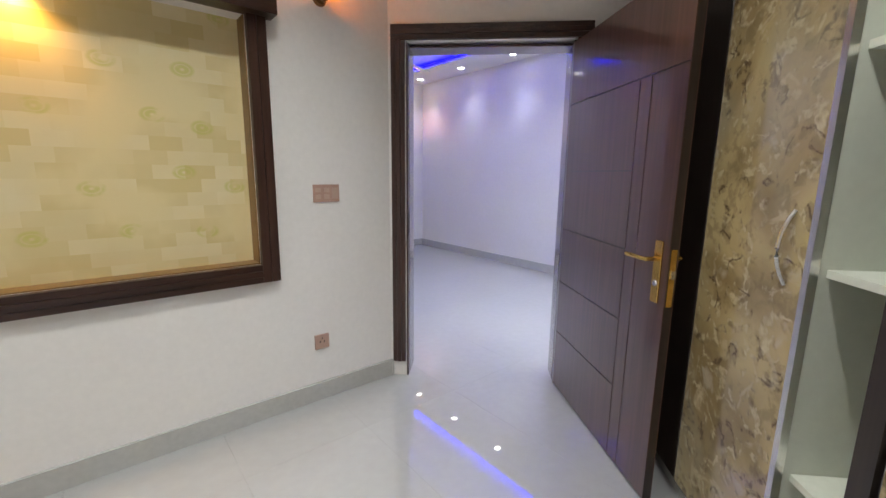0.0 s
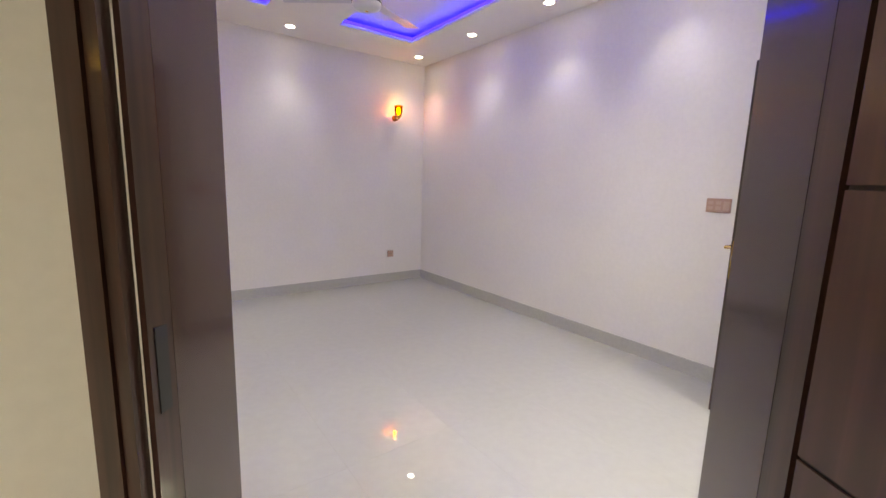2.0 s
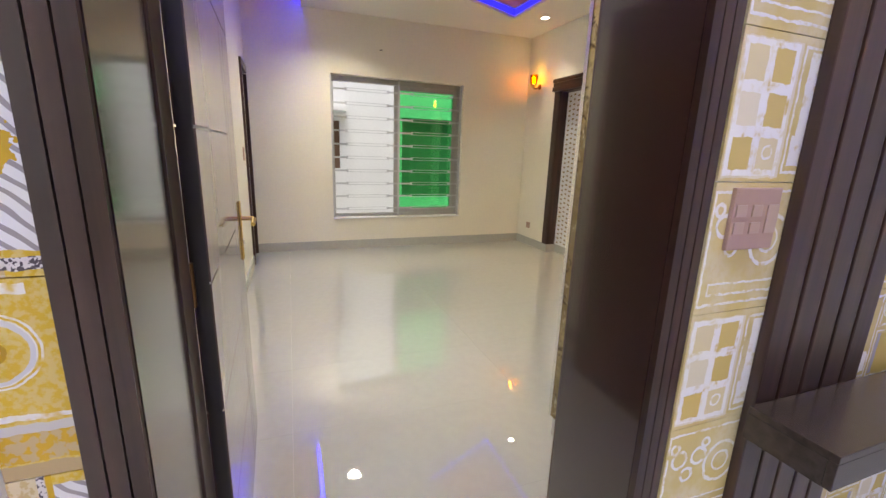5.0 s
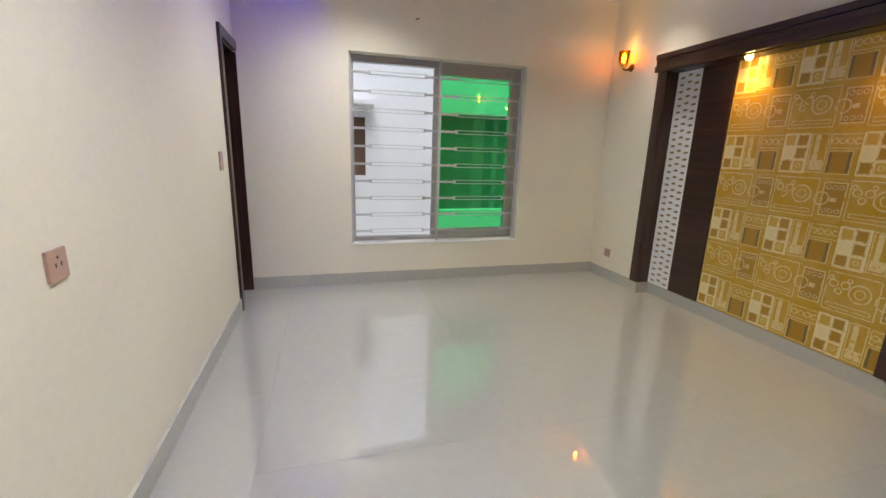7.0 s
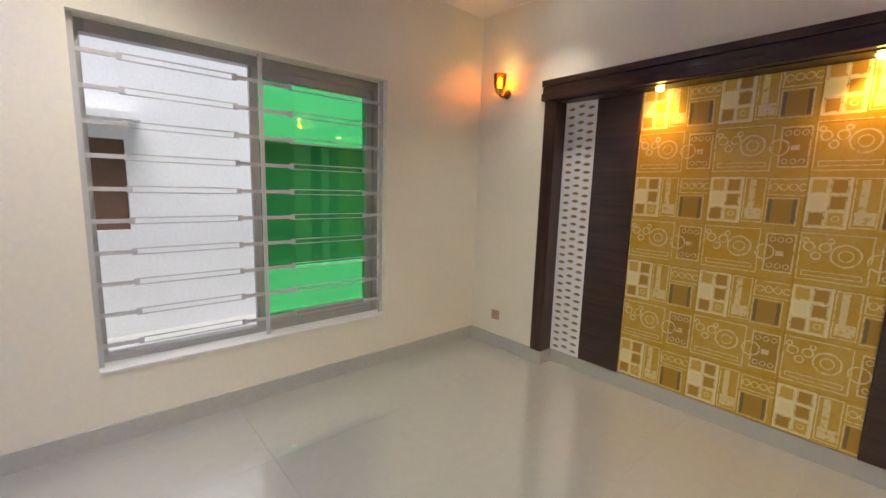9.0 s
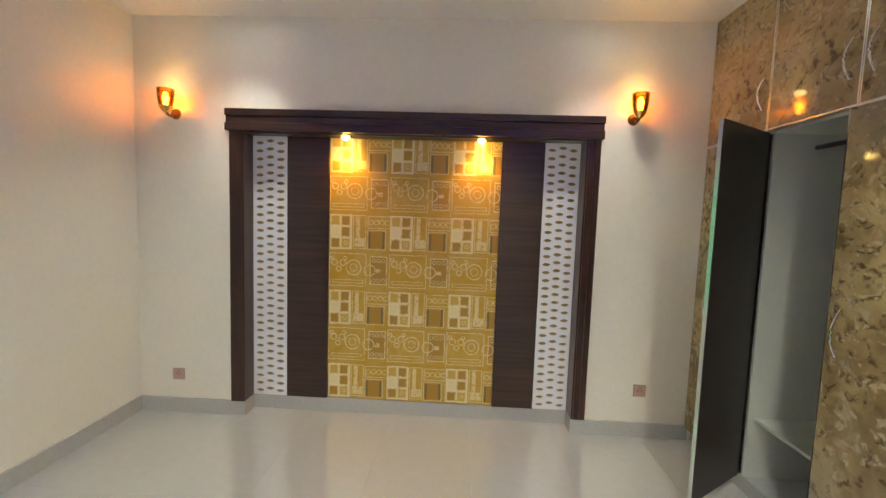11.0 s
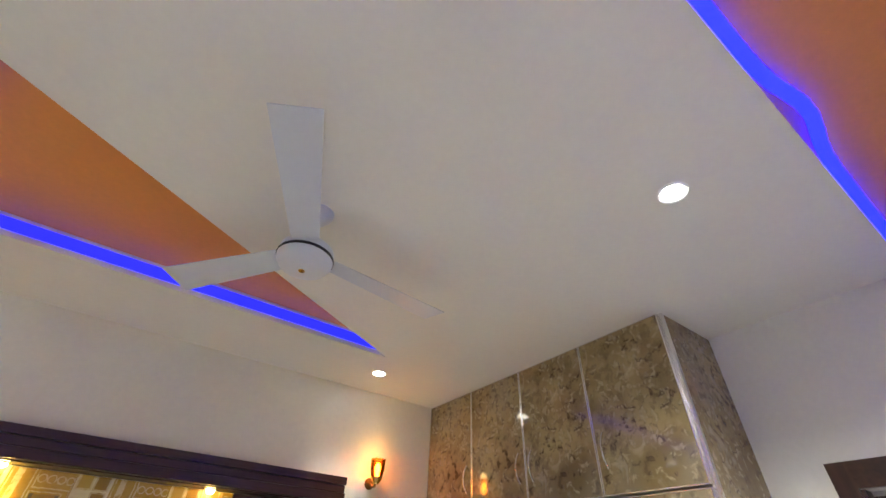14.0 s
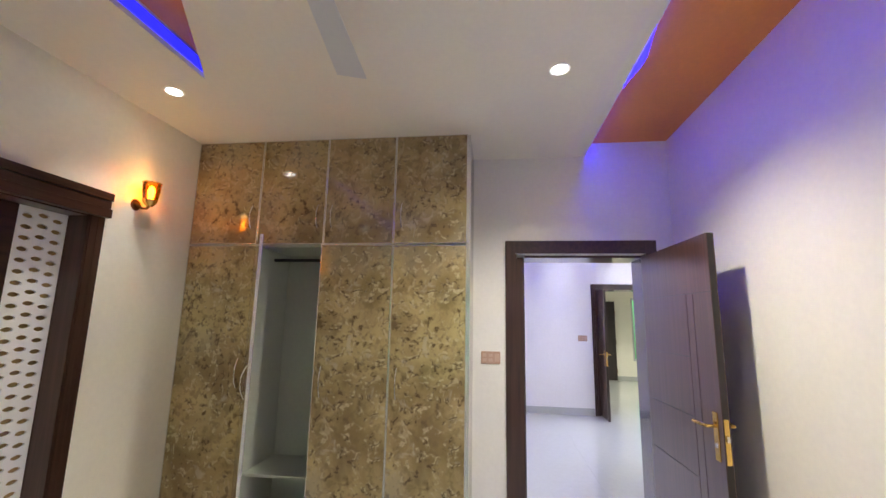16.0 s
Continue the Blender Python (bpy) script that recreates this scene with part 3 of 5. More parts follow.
# ---- lamps ----
def downlight(x, y, group, watts=DOWNLIGHT_W, color=BEDROOM_LIGHT, cone=82):
    t = empty("downlight", pose(x, y, CEIL), "round white recessed ceiling downlight, real or added fill, switched on", "downlight", group)
    part("rim", lathe(bmesh.new(), [(0.040, -0.001), (0.052, -0.006), (0.056, -0.001), (0.056, 0.0)], 24), M_WHITE, t, smooth=True)
    part("lens", lathe(bmesh.new(), [(0.0, -0.003), (0.040, -0.003), (0.040, 0.0)], 24), M_LAMP, t, "glowing white lens")
    lamp = new("lamp", bpy.data.lights.new("downlight", "SPOT"))
    lamp.data.energy, lamp.data.color, lamp.data.spot_size, lamp.data.spot_blend, lamp.data.shadow_soft_size = watts, color, radians(cone), 1.0, 0.07
    lamp.location = (0, 0, -0.01)
    lamp.parent = t
    return t


for q in ((-4.43, 4.447), (-2.02, 4.412)):
    downlight(*q, "bedroom downlights", DOWNLIGHT_W * 0.27, cone=92)
for q in ((-2.03, 2.14), (-4.425, 2.14)):
    downlight(*q, "bedroom downlights", DOWNLIGHT_W * (1.22 if q[0] > -3 else 0.74), cone=140)
# (-0.08, 3.40) and (-0.08, 2.4) are unseen, added to brighten the tile wall
for q in ((2.975, 4.40), (2.975, 3.385), (2.975, 2.378), (2.975, 1.37), (2.975, 0.36), (1.43, 4.40), (-0.08, 4.40), (-0.08, 3.40), (-0.08, 2.4)):
    downlight(*q, "lounge downlights", LOUNGE_W * (0.25 if q[0] < 0 else 0.13), LOUNGE_LIGHT, 96)
# four lamps out of view, added to fill the lounge with even light
for q in ((1.43, 1.25), (1.43, 0.36), (2.4, -0.9), (2.4, -2.0)):
    downlight(*q, "lounge downlights", LOUNGE_W * (0.55 if q[1] > 0 else 1.0), LOUNGE_LIGHT, 150)
# added lamps out of view that brighten the first bedroom and its wardrobe
for q in ((-1.0, -0.3), (-0.75, -1.25), (-2.9, -0.3), (-2.9, -2.3)):
    downlight(*q, "first bedroom downlights", FIRST_W, (1.0, 0.985, 0.95), 130)
# unseen lamps, added so the room past the far doorway reads bright
for q in ((5.4, 0.6), (5.4, -2.0)):
    downlight(*q, "further bedroom downlights", 300.0, (1.0, 1.0, 0.85), 130)


def led_strip(poly, z, label, material=M_LED, back=0.03, half=0.006, tall=0.04):
    """A blue strip glued along the inner side of a cove's edge."""
    t = empty("led_strip", pose(poly[0][0], poly[0][1], z), label, "led strip")
    pts = [Vector(p) for p in poly]
    closed = (pts[0] - pts[-1]).length < 1e-6
    if closed:
        pts.pop()
    count = len(pts)
    rings, bm = [], bmesh.new()
    for k, p in enumerate(pts):
        a = pts[k - 1] if k or closed else p
        b = pts[(k + 1) % count] if k < count - 1 or closed else p
        d0, d1 = (p - a if p != a else b - p).normalized(), (b - p if b != p else p - a).normalized()
        n0, n1 = Vector((-d0.y, d0.x)), Vector((-d1.y, d1.x))
        n = (n0 + n1).normalized()
        n /= max(n.dot(n1), 0.3)
        o = p - pts[0] + n * back
        rings.append([bm.verts.new((q.x, q.y, z_)) for q, z_ in ((o - n * half, 0), (o + n * half, 0), (o + n * half, tall), (o - n * half, tall))])
    for k in range(count if closed else count - 1):
        u, v = rings[k], rings[(k + 1) % count]
        for e in range(4):
            bm.faces.new((u[e], u[(e + 1) % 4], v[(e + 1) % 4], v[e]))
    if not closed:
        bm.faces.new(rings[0][::-1]), bm.faces.new(rings[-1])
    part("strip", bm, material, t)


fas = bmesh.new()
for p, q in ((TRI[0], TRI[1]), (TRI[1], TRI[2])):
    d = Vector((q[0] - p[0], q[1] - p[1], 0)).normalized()
    n = Vector((-d.y, d.x, 0))
    o = [(p[0] - d.x * 0.05 + n.x * e, p[1] - d.y * 0.05 + n.y * e) for e in (0.002, 0.014)]
    i = [(q[0] + d.x * 0.05 + n.x * e, q[1] + d.y * 0.05 + n.y * e) for e in (0.014, 0.002)]
    prism(fas, [o[0], o[1], i[0], i[1]], CEIL + 0.03, SLAB)
fas2 = boxes((BX0, BX1, COVE_Y + 0.045, COVE_Y + 0.055, CEIL + 0.03, SLAB))
structure("trim_cove", fas2, M_COVE, "white cove upstand behind a straight led strip", "cove")
structure("trim_cove", fas, M_COVE, "white cove upstand behind the led strip", "cove")
# 60 mm tall: the glowing face stands in for blue light on the upstand
led_strip([TRI[0], TRI[1], TRI[2]], CEIL + 0.032, "blue led strip on a triangular cove, heightened as the lit upstand", M_LED_SMALL, -0.003, 0.004, 0.060)
# bulges and width of this strip trace its blue light on the slab
GLOW_RUN = [(BX0 + 0.02 + k * (BX1 - BX0 - 0.04) / 60) for k in range(61)]
GLOW_RUN = [(x, COVE_Y - 0.018 - 0.040 * math.exp(-((x + 1.95) / 0.17) ** 2) - 0.012 * math.exp(-((x + 3.4) / 0.3) ** 2)) for x in GLOW_RUN]
led_strip(GLOW_RUN, SLAB - 0.042, "blue led strip along a straight cove, widened and bowed as its glow", M_LED, 0.0, 0.020, 0.008)
for h in LH:
    led_strip(h + h[:1], CEIL + 0.032, "blue led strip round a lounge ceiling cove", M_LED_LOUNGE, -0.03)


def sconce(x, y, z, turn, label):
    """Wall bracket: back plate, arm, cup, amber glass cylinder and bulb. Faces -y before the turn."""
    t = empty("wall_lamp", pose(x, y, z, 0, 0, turn), label, "wall lamp", "wall lamps")
    part("back_plate", lathe(bmesh.new(), [(0, 0.014), (0.028, 0.012), (0.038, 0.0), (0.0, 0.0)], 20, pose(0, 0, -0.06, 90)), M_BRONZE, t, smooth=True)
    part("arm", tube(bmesh.new(), [(0, -0.01, -0.06), (0, -0.05, -0.085), (0, -0.085, -0.085), (0, -0.10, -0.065)], 0.008, 8), M_BRONZE, t, smooth=True)
    part("cup", lathe(bmesh.new(), [(0, -0.075), (0.016, -0.074), (0.036, -0.05), (0.044, -0.03), (0.040, -0.028), (0.0, -0.040)], 20, pose(0, -0.10, 0)), M_BRASS, t, "brass cup", True)
    part("glass", lathe(bmesh.new(), [(0.040, -0.03), (0.050, 0.02), (0.052, 0.085), (0.046, 0.085), (0.045, 0.02), (0.037, -0.027)], 20, pose(0, -0.10, 0)), M_AMBER, t, "amber glass shade", True)
    part("bulb", lathe(bmesh.new(), [(0, -0.035), (0.012, -0.03), (0.016, 0.0), (0.020, 0.025), (0.014, 0.05), (0, 0.065)], 14, pose(0, -0.10, 0)), M_BULB, t, "glowing bulb", True)
    band = bmesh.new()
    for k in range(8):
        a = 2 * math.pi * k / 8
        tube(band, [(0.053 * math.cos(a), -0.10 + 0.053 * math.sin(a), 0.078), (0.053 * math.cos(a + 0.8), -0.10 + 0.053 * math.sin(a + 0.8), 0.084)], 0.004, 5)
    part("collar", band, M_BRASS, t)
    lamp = new("lamp", bpy.data.lights.new("sconce", "POINT"))
    lamp.data.energy, lamp.data.color, lamp.data.shadow_soft_size = SCONCE_W, (1.0, 0.58, 0.18), 0.03
    lamp.location, lamp.parent = (0, -0.10, 0.095), t
    return t


sconce(-4.975, BY1, 2.245, 0, "amber glass wall lamp, lit, beside the window corner")
sconce(-1.79, BY1, 2.275, 0, "amber glass wall lamp, lit, beside the wardrobe")
sconce(0.01, LY1, 2.20, 0, "amber glass wall lamp, lit, on the white lounge wall")
sconce(2.81, LY1, 2.20, 0, "amber glass wall lamp, lit, on the white lounge wall")
sconce(-0.40, AY1, 2.24, 0, "amber glass wall lamp, lit, beside the niche")


# ---- skirting ----
def skirting(x0, x1, y0, y1, label="grey stone skirting along a wall"):
    structure("baseboard", boxes((x0, x1, y0, y1, 0, 0.108)), M_BASE, label, "skirting")


TH = 0.014
skirting(BX0, BX0 + TH, BY0, BY1)
skirting(BX0 + TH, FX0 - 0.09, BY1 - TH, BY1)
skirting(FX0, FX1, BY1 + FD - TH, BY1 + FD)
skirting(FX0 - 0.09, FX0, BY1 - TH, BY1)
skirting(FX0, FX0 + TH, BY1 - TH, BY1 + FD - TH)
skirting(FX1 - TH, FX1, BY1 - TH, BY1 + FD - TH)
skirting(FX1, -1.275, BY1 - TH, BY1)
skirting(-4.70, BX1, BY0, BY0 + TH)
skirting(BX1 - TH, BX1, 2.405, 2.66)
skirting(LX0 + TH, LX1 - TH, LY1 - TH, LY1)
skirting(LX1 - TH, LX1, 0.87, LY1)
skirting(LX1 - TH, LX1, -2.6, -0.22)
skirting(-4.2, 0.0, AY1 - TH, AY1)
structure("baseboard", boxes((LX0, LX0 + 0.012, 2.33, LY1, 0, 0.125)), M_COVE, "pale skirting under the decor tile wall", "skirting")
skirting(7.6 - TH, 7.6, -4.2, 2.2)


def slanted(name, bm, material, along0, along1, depth0, depth1, z0, z1, origin=D1L, bevel=0.0):
    """A block on the slanted wall: along its run from the left jamb, and across towards the lounge."""
    a, b = 1 / math.sqrt(2), 1 / math.sqrt(2)
    ux, uy, vx, vy = a, -a, b, b
    pts = [(origin[0] + s * ux + d * vx, origin[1] + s * uy + d * vy) for s, d in ((along0, depth0), (along1, depth0), (along1, depth1), (along0, depth1))]
    prism(bm, pts, z0, z1)
    return bm


structure("baseboard", slanted("b", bmesh.new(), M_BASE, -0.105, -0.085, -0.014, 0.0, 0, 0.108), M_BASE, "grey stone skirting beside a doorway", "skirting")


# ---- door leaves, frames, handles ----
def handle_set(parent, x, y, z, side, material=M_BRASS):
    """Lever handle on a long plate. side: -1 or 1, the face it sits on."""
    pl = part("handle_plate", box(bmesh.new(), x - 0.022, x + 0.022, y, y + side * 0.007, z - 0.12, z + 0.12, 0.002), material, parent, "long metal handle plate")
    part("lever", tube(bmesh.new(), [(x, y, z + 0.05), (x, y + side * 0.05, z + 0.05), (x - 0.02, y + side * 0.055, z + 0.05), (x - 0.13, y + side * 0.055, z + 0.047)], 0.009, 8), material, pl, smooth=True)
    part("keyhole", lathe(bmesh.new(), [(0, 0.004), (0.011, 0.004), (0.013, 0.0), (0, 0)], 12, pose(x, y + side * 0.007, z - 0.045, -90 * side)), M_CHROME, pl)


def door_leaf(name, m, width, height, label, material, metal):
    """A leaf whose hinge edge is the local origin: it runs along +x, its faces look along y."""
    t = empty(name, m, label, "door")
    th = 0.038
    part("core", box(bmesh.new(), 0, width, -th / 2 + 0.004, th / 2 - 0.004, 0.008, height), M_DARKFACE, t)
    a, b, g = width * 0.70, width * 0.785, 0.003
    zs = [0.008, 0.36, 0.68, 1.0, 1.335, 1.70, height]
    cells = [(0.0, width, zs[5], zs[6])]
    cells += [(0.0, a, zs[k], zs[k + 1]) for k in range(5)] + [(a, b, zs[0], zs[5]), (b, width, zs[0], zs[5])]
    for side in (-1, 1):
        for x0, x1, z0, z1 in cells:
            y0, y1 = sorted((side * (th / 2 - 0.004), side * th / 2))
            part("panel", box(bmesh.new(), x0 + (g if x0 else 0), x1 - (g if x1 < width else 0), y0, y1, z0 + g, z1 - (g if z1 < height else 0)), material, t)
        handle_set(t, width - 0.055, side * th / 2, 0.955, side, metal)
    part("latch_plate", box(bmesh.new(), width, width + 0.002, -0.012, 0.012, 0.83, 1.05), M_BRASS, t, "yellow brass latch plate")
    part("bolt", box(bmesh.new(), width + 0.002, width + 0.012, -0.007, 0.007, 0.94, 0.97), M_CHROME, t)
    for z in (0.25, 1.0, 1.75):
        part("hinge", lathe(bmesh.new(), [(0, -0.05), (0.008, -0.05), (0.008, 0.05), (0, 0.05)], 10, pose(-0.006, th / 2, z)), M_BRONZE, t, "dark hinge")
    return t


def ribs(bm, x0, x1, n, y0, y1, z0, z1, axis="x"):
    """A moulding of n upright ribs side by side."""
    w = (x1 - x0) / n
    for k in range(n):
        a, b = x0 + k * w + 0.0015, x0 + (k + 1) * w - 0.0015
        if axis == "x":
            box(bm, a, b, y0, y1, z0, z1)
        else:
            box(bm, y0, y1, a, b, z0, z1)
    return bm


# first doorway (slanted): architrave on the bedroom side, lining, leaf
M_LINE1 = wood("lacquered_lining_first", (0.030, 0.013, 0.010), (0.062, 0.026, 0.019), 0.22, 2, coat=0.8)
d1 = empty("door_frame", pose(0, 0, 0), "dark brown ribbed wooden door frame with a smooth lining", "door frame")
W1 = 0.96
bm = bmesh.new()
for k in range(3):
    slanted("r", bm, None, -0.085 + k * 0.0275, -0.085 + k * 0.0275 + 0.0255, -0.022 - 0.005 * (k == 1), 0.0, 0.105, 2.06)
part("architrave", bm, M_WOOD, d1)
bm = bmesh.new()
for k in range(3):
    slanted("r", bm, None, W1 + 0.002 + k * 0.0275, W1 + 0.002 + k * 0.0275 + 0.0255, -0.022 - 0.005 * (k == 1), 0.0, 0.0, 2.06)
part("architrave", bm, M_WOOD, d1)
bm = bmesh.new()
for k in range(3):
    slanted("r", bm, None, -0.085, W1 + 0.085, -0.022 - 0.005 * (k == 1), 0.0, 2.062 + k * 0.0275, 2.062 + k * 0.0275 + 0.0255)
part("head", bm, M_WOODH, d1)
part("lining", slanted("l", bmesh.new(), None, 0.0, 0.012, 0.05, 0.204, 0.0, 2.046), M_LINE1, d1, "smooth brown door lining")
part("lining", slanted("l", bmesh.new(), None, W1 - 0.012, W1, 0.05, 0.204, 0.0, 2.046), M_LINE1, d1, "smooth brown door lining")
part("lining", slanted("l", bmesh.new(), None, 0.012, W1 - 0.012, 0.05, 0.204, 2.034, 2.046), M_DOOR, d1)
part("stop", slanted("l", bmesh.new(), None, 0.0, 0.0115, 0.0, 0.0495, 0.0, 2.05), M_WOOD, d1)
part("stop", slanted("l", bmesh.new(), None, W1 - 0.0115, W1, 0.0, 0.0495, 0.0, 2.05), M_WOOD, d1)
part("strike_plate", slanted("l", bmesh.new(), None, 0.0117, 0.0135, 0.012, 0.036, 0.93, 1.08), M_BLACK, d1)
hx, hy = D1R[0] - 0.004, D1R[1] - 0.010
door_leaf("door_1", pose(hx, hy, 0, 0, 0, 237), 0.965, 2.035, "dark brown veneered door with grooved panels, standing open", M_DOOR, M_BRASS)

# doorway between lounge and window bedroom
d2 = empty("door_frame", pose(-0.6, 1.8, 0), "dark brown wooden door frame with deep smooth lining", "door frame")


def abs_part(name, bm, material, parent, label=""):
    bm.transform(parent.matrix_world.inverted())
    return part(name, bm, material, parent, label)


YS, YN = 1.335, 2.25
M_LINING = wood("lacquered_lining", (0.028, 0.011, 0.009), (0.042, 0.017, 0.013), 0.22, 2, coat=1.0)
abs_part("lining", boxes((-0.70, LX0 - 0.0005, YN, 2.27, 0, 2.03)), M_LINING, d2, "smooth dark door lining")
abs_part("lining", boxes((-0.70, PX + 0.012, 1.315, YS, 0, 2.03)), M_LINING, d2, "smooth dark door lining")
abs_part("lining", boxes((-0.70, -0.40, YS, YN, 2.03, 2.05)), M_DOOR, d2)
abs_part("architrave", ribs(bmesh.new(), YN, YN + 0.078, 3, LX0, LX0 + 0.016, 0.0, 2.03, "y"), M_WOOD, d2, "ribbed dark trim")
abs_part("architrave", boxes((BX1 - 0.022, BX1, 2.326, 2.403, 0, 2.153)), M_WOOD, d2)
abs_part("architrave", boxes((BX1 - 0.022, BX1, 1.255, 1.335, 0, 2.153)), M_WOOD, d2)
abs_part("head", boxes((BX1 - 0.022, BX1, 1.335, 2.326, 2.052, 2.153)), M_WOODH, d2)
abs_part("jamb", boxes((BX1, -0.701, 1.271, YS + 0.004, 0, 2.049)), M_WOOD, d2)
abs_part("jamb", boxes((-0.713, -0.7005, 2.262, 2.311, 0, 2.03)), M_WOOD, d2)
abs_part("jamb", boxes((BX1, -0.701, 2.312, 2.344, 0, 2.049)), M_WOOD, d2)
bm = ribs(bmesh.new(), 1.257, YS - 0.001, 3, PX + 0.0005, PX + 0.022, 0.0, CEIL - 0.002, "y")
abs_part("architrave", bm, M_WOOD, d2, "ribbed dark trim")
door_leaf("door_2", pose(BX1 - 0.035, 1.352, 0, 0, 0, 181.8), 0.92, 2.02, "dark brown veneered door with grooved panels, open against a wall", M_DOOR, M_BRASS)

# doorway from lounge to the further bedroom
d3 = empty("door_frame", pose(3.45, 0.32, 0), "dark brown wooden door frame with deep lining", "door frame")
abs_part("architrave", ribs(bmesh.new(), 0.78, 0.86, 3, LX1 - 0.022, LX1, 0, 2.07, "y"), M_WOOD, d3)
abs_part("architrave", ribs(bmesh.new(), -0.21, -0.13, 3, LX1 - 0.022, LX1, 0, 2.07, "y"), M_WOOD, d3)
abs_part("head", boxes((LX1 - 0.022, LX1, -0.21, 0.86, 2.07, 2.15)), M_WOODH, d3)
abs_part("lining", boxes((LX1, 3.63, 0.765, 0.78, 0, 2.055)), M_DOOR, d3)
abs_part("lining", boxes((LX1, 3.63, -0.13, -0.115, 0, 2.055)), M_DOOR, d3)
abs_part("lining", boxes((LX1, 3.63, -0.13, 0.78, 2.055, 2.07)), M_DOOR, d3)
door_leaf("door_3", pose(3.62, 0.735, 0, 0, 0, 179), 0.80, 2.03, "dark brown veneered door with grooved panels, standing open", M_DOOR, M_BRASS)

# bathroom doorway
d4 = empty("door_frame", pose(-5.0, 1.0, 0), "dark brown wooden bathroom door frame", "door frame")
abs_part("architrave", ribs(bmesh.new(), -4.77, -4.70, 3, BY0, BY0 + 0.022, 0, 2.08), M_WOOD, d4)
abs_part("head", boxes((BX0 + 0.001, -4.70, BY0, BY0 + 0.022, 2.08, 2.155)), M_WOODH, d4)
abs_part("lining", boxes((-4.785, -4.77, 0.93, BY0, 0, 2.065)), M_WOOD, d4)
abs_part("lining", boxes((-5.25, -5.235, 0.93, BY0 + 0.02, 0, 2.065)), M_WOOD, d4)
abs_part("lining", boxes((-5.235, -4.785, 0.93, BY0, 2.065, 2.08)), M_WOOD, d4)
door_leaf("door_4", pose(-5.21, 0.92, 0, 0, 0, -92), 0.62, 2.03, "dark brown bathroom door, swung inwards", M_DARKFACE, M_BRASS)


# ---- panelled feature of the window bedroom ----
feat = empty("feature_panel", pose(-3.28, BY1, 0), "recessed panel of gold tiles, dark boards and white lattice", "wall panel")
FZ1 = FZ
abs_part("stile", ribs(bmesh.new(), FX0 - 0.09, FX0, 2, BY1 - 0.02, BY1 + 0.005, 0.108, FZ1), M_WOOD, feat)
abs_part("stile", ribs(bmesh.new(), FX1, FX1 + 0.085, 2, BY1 - 0.02, BY1 + 0.005, 0.108, FZ1), M_WOOD, feat)
abs_part("return_board", boxes((FX0, FX0 + 0.012, BY1 - 0.015, BY1 + FD - 0.015, 0.108, FZ1)), M_WOOD, feat)
abs_part("return_board", boxes((FX1 - 0.012, FX1, BY1 - 0.015, BY1 + FD - 0.015, 0.108, FZ1)), M_WOOD, feat)
crown = bmesh.new()
box(crown, FX0 - 0.105, FX1 + 0.095, BY1 - 0.050, BY1 - 0.001, FZ - 0.014, FZ + 0.038, 0.003)
box(crown, FX0 - 0.10, FX1 + 0.09, BY1 - 0.042, BY1 - 0.001, FZ + 0.040, FZ + 0.086, 0.003)
box(crown, FX0 - 0.105, FX1 + 0.095, BY1 - 0.050, BY1 - 0.001, FZ + 0.088, FZ + 0.134, 0.003)
abs_part("crown", crown, M_WOODH, feat, "dark ribbed crown board")
abs_part("soffit", boxes((FX0 + 0.013, FX1 - 0.013, BY1, BY1 + FD - 0.001, FZ - 0.02, FZ - 0.001)), M_WOODH, feat)
YB = BY1 + FD
MX = [FX0 + 0.014, -4.215, -3.905, -2.648, -2.345, FX1 - 0.014]
abs_part("board", box(bmesh.new(), MX[1], MX[2], YB - 0.03, YB - 0.001, 0.11, FZ - 0.021, 0.002), M_WOODH, feat, "dark grained board")
abs_part("board", box(bmesh.new(), MX[3], MX[4], YB - 0.03, YB - 0.001, 0.11, FZ - 0.021, 0.002), M_WOODH, feat, "dark grained board")


def lattice(x0, x1, z0, z1, y0, y1, cols, rows):
    """A pierced sheet with lens-shaped holes, alternate columns half a step up."""
    bm = bmesh.new()
    n = 8
    m = 0.012
    cw, ch = (x1 - x0 - 2 * m) / cols, (z1 - z0 - 2 * m) / rows
    for y, flip in ((y0, False), (y1, True)):
        for c in range(cols):
            for r in range(rows):
                xa, za = x0 + m + c * cw, z0 + m + r * ch
                mx, mz = xa + cw / 2, za + ch * (0.5 + (0.14 if c % 2 else -0.14))
                inner, outer = [], []
                for k in range(n):
                    t = 2 * math.pi * k / n
                    s, q = math.cos(t), math.sin(t)
                    inner.append(bm.verts.new((mx + 0.39 * cw * s, y, mz + 0.19 * ch * q * (1.15 if abs(q) > 0.9 else 1))))
                    f = 1 / max(abs(s), abs(q))
                    outer.append(bm.verts.new((xa + cw / 2 + cw / 2 * s * f, y, za + ch / 2 + ch / 2 * q * f)))
                for k in range(n):
                    j = (k + 1) % n
                    bm.faces.new((inner[k], outer[k], outer[j], inner[j]))
                if not flip:
                    back = [bm.verts.new((v.co.x, y1, v.co.z)) for v in inner]
                    for k in range(n):
                        j = (k + 1) % n
                        bm.faces.new((inner[k], inner[j], back[j], back[k]))
    box(bm, x0, x0 + m, y0, y1, z0, z1), box(bm, x1 - m, x1, y0, y1, z0, z1)
    box(bm, x0 + m, x1 - m, y0, y1, z0, z0 + m), box(bm, x0 + m, x1 - m, y0, y1, z1 - m, z1)
    return bm


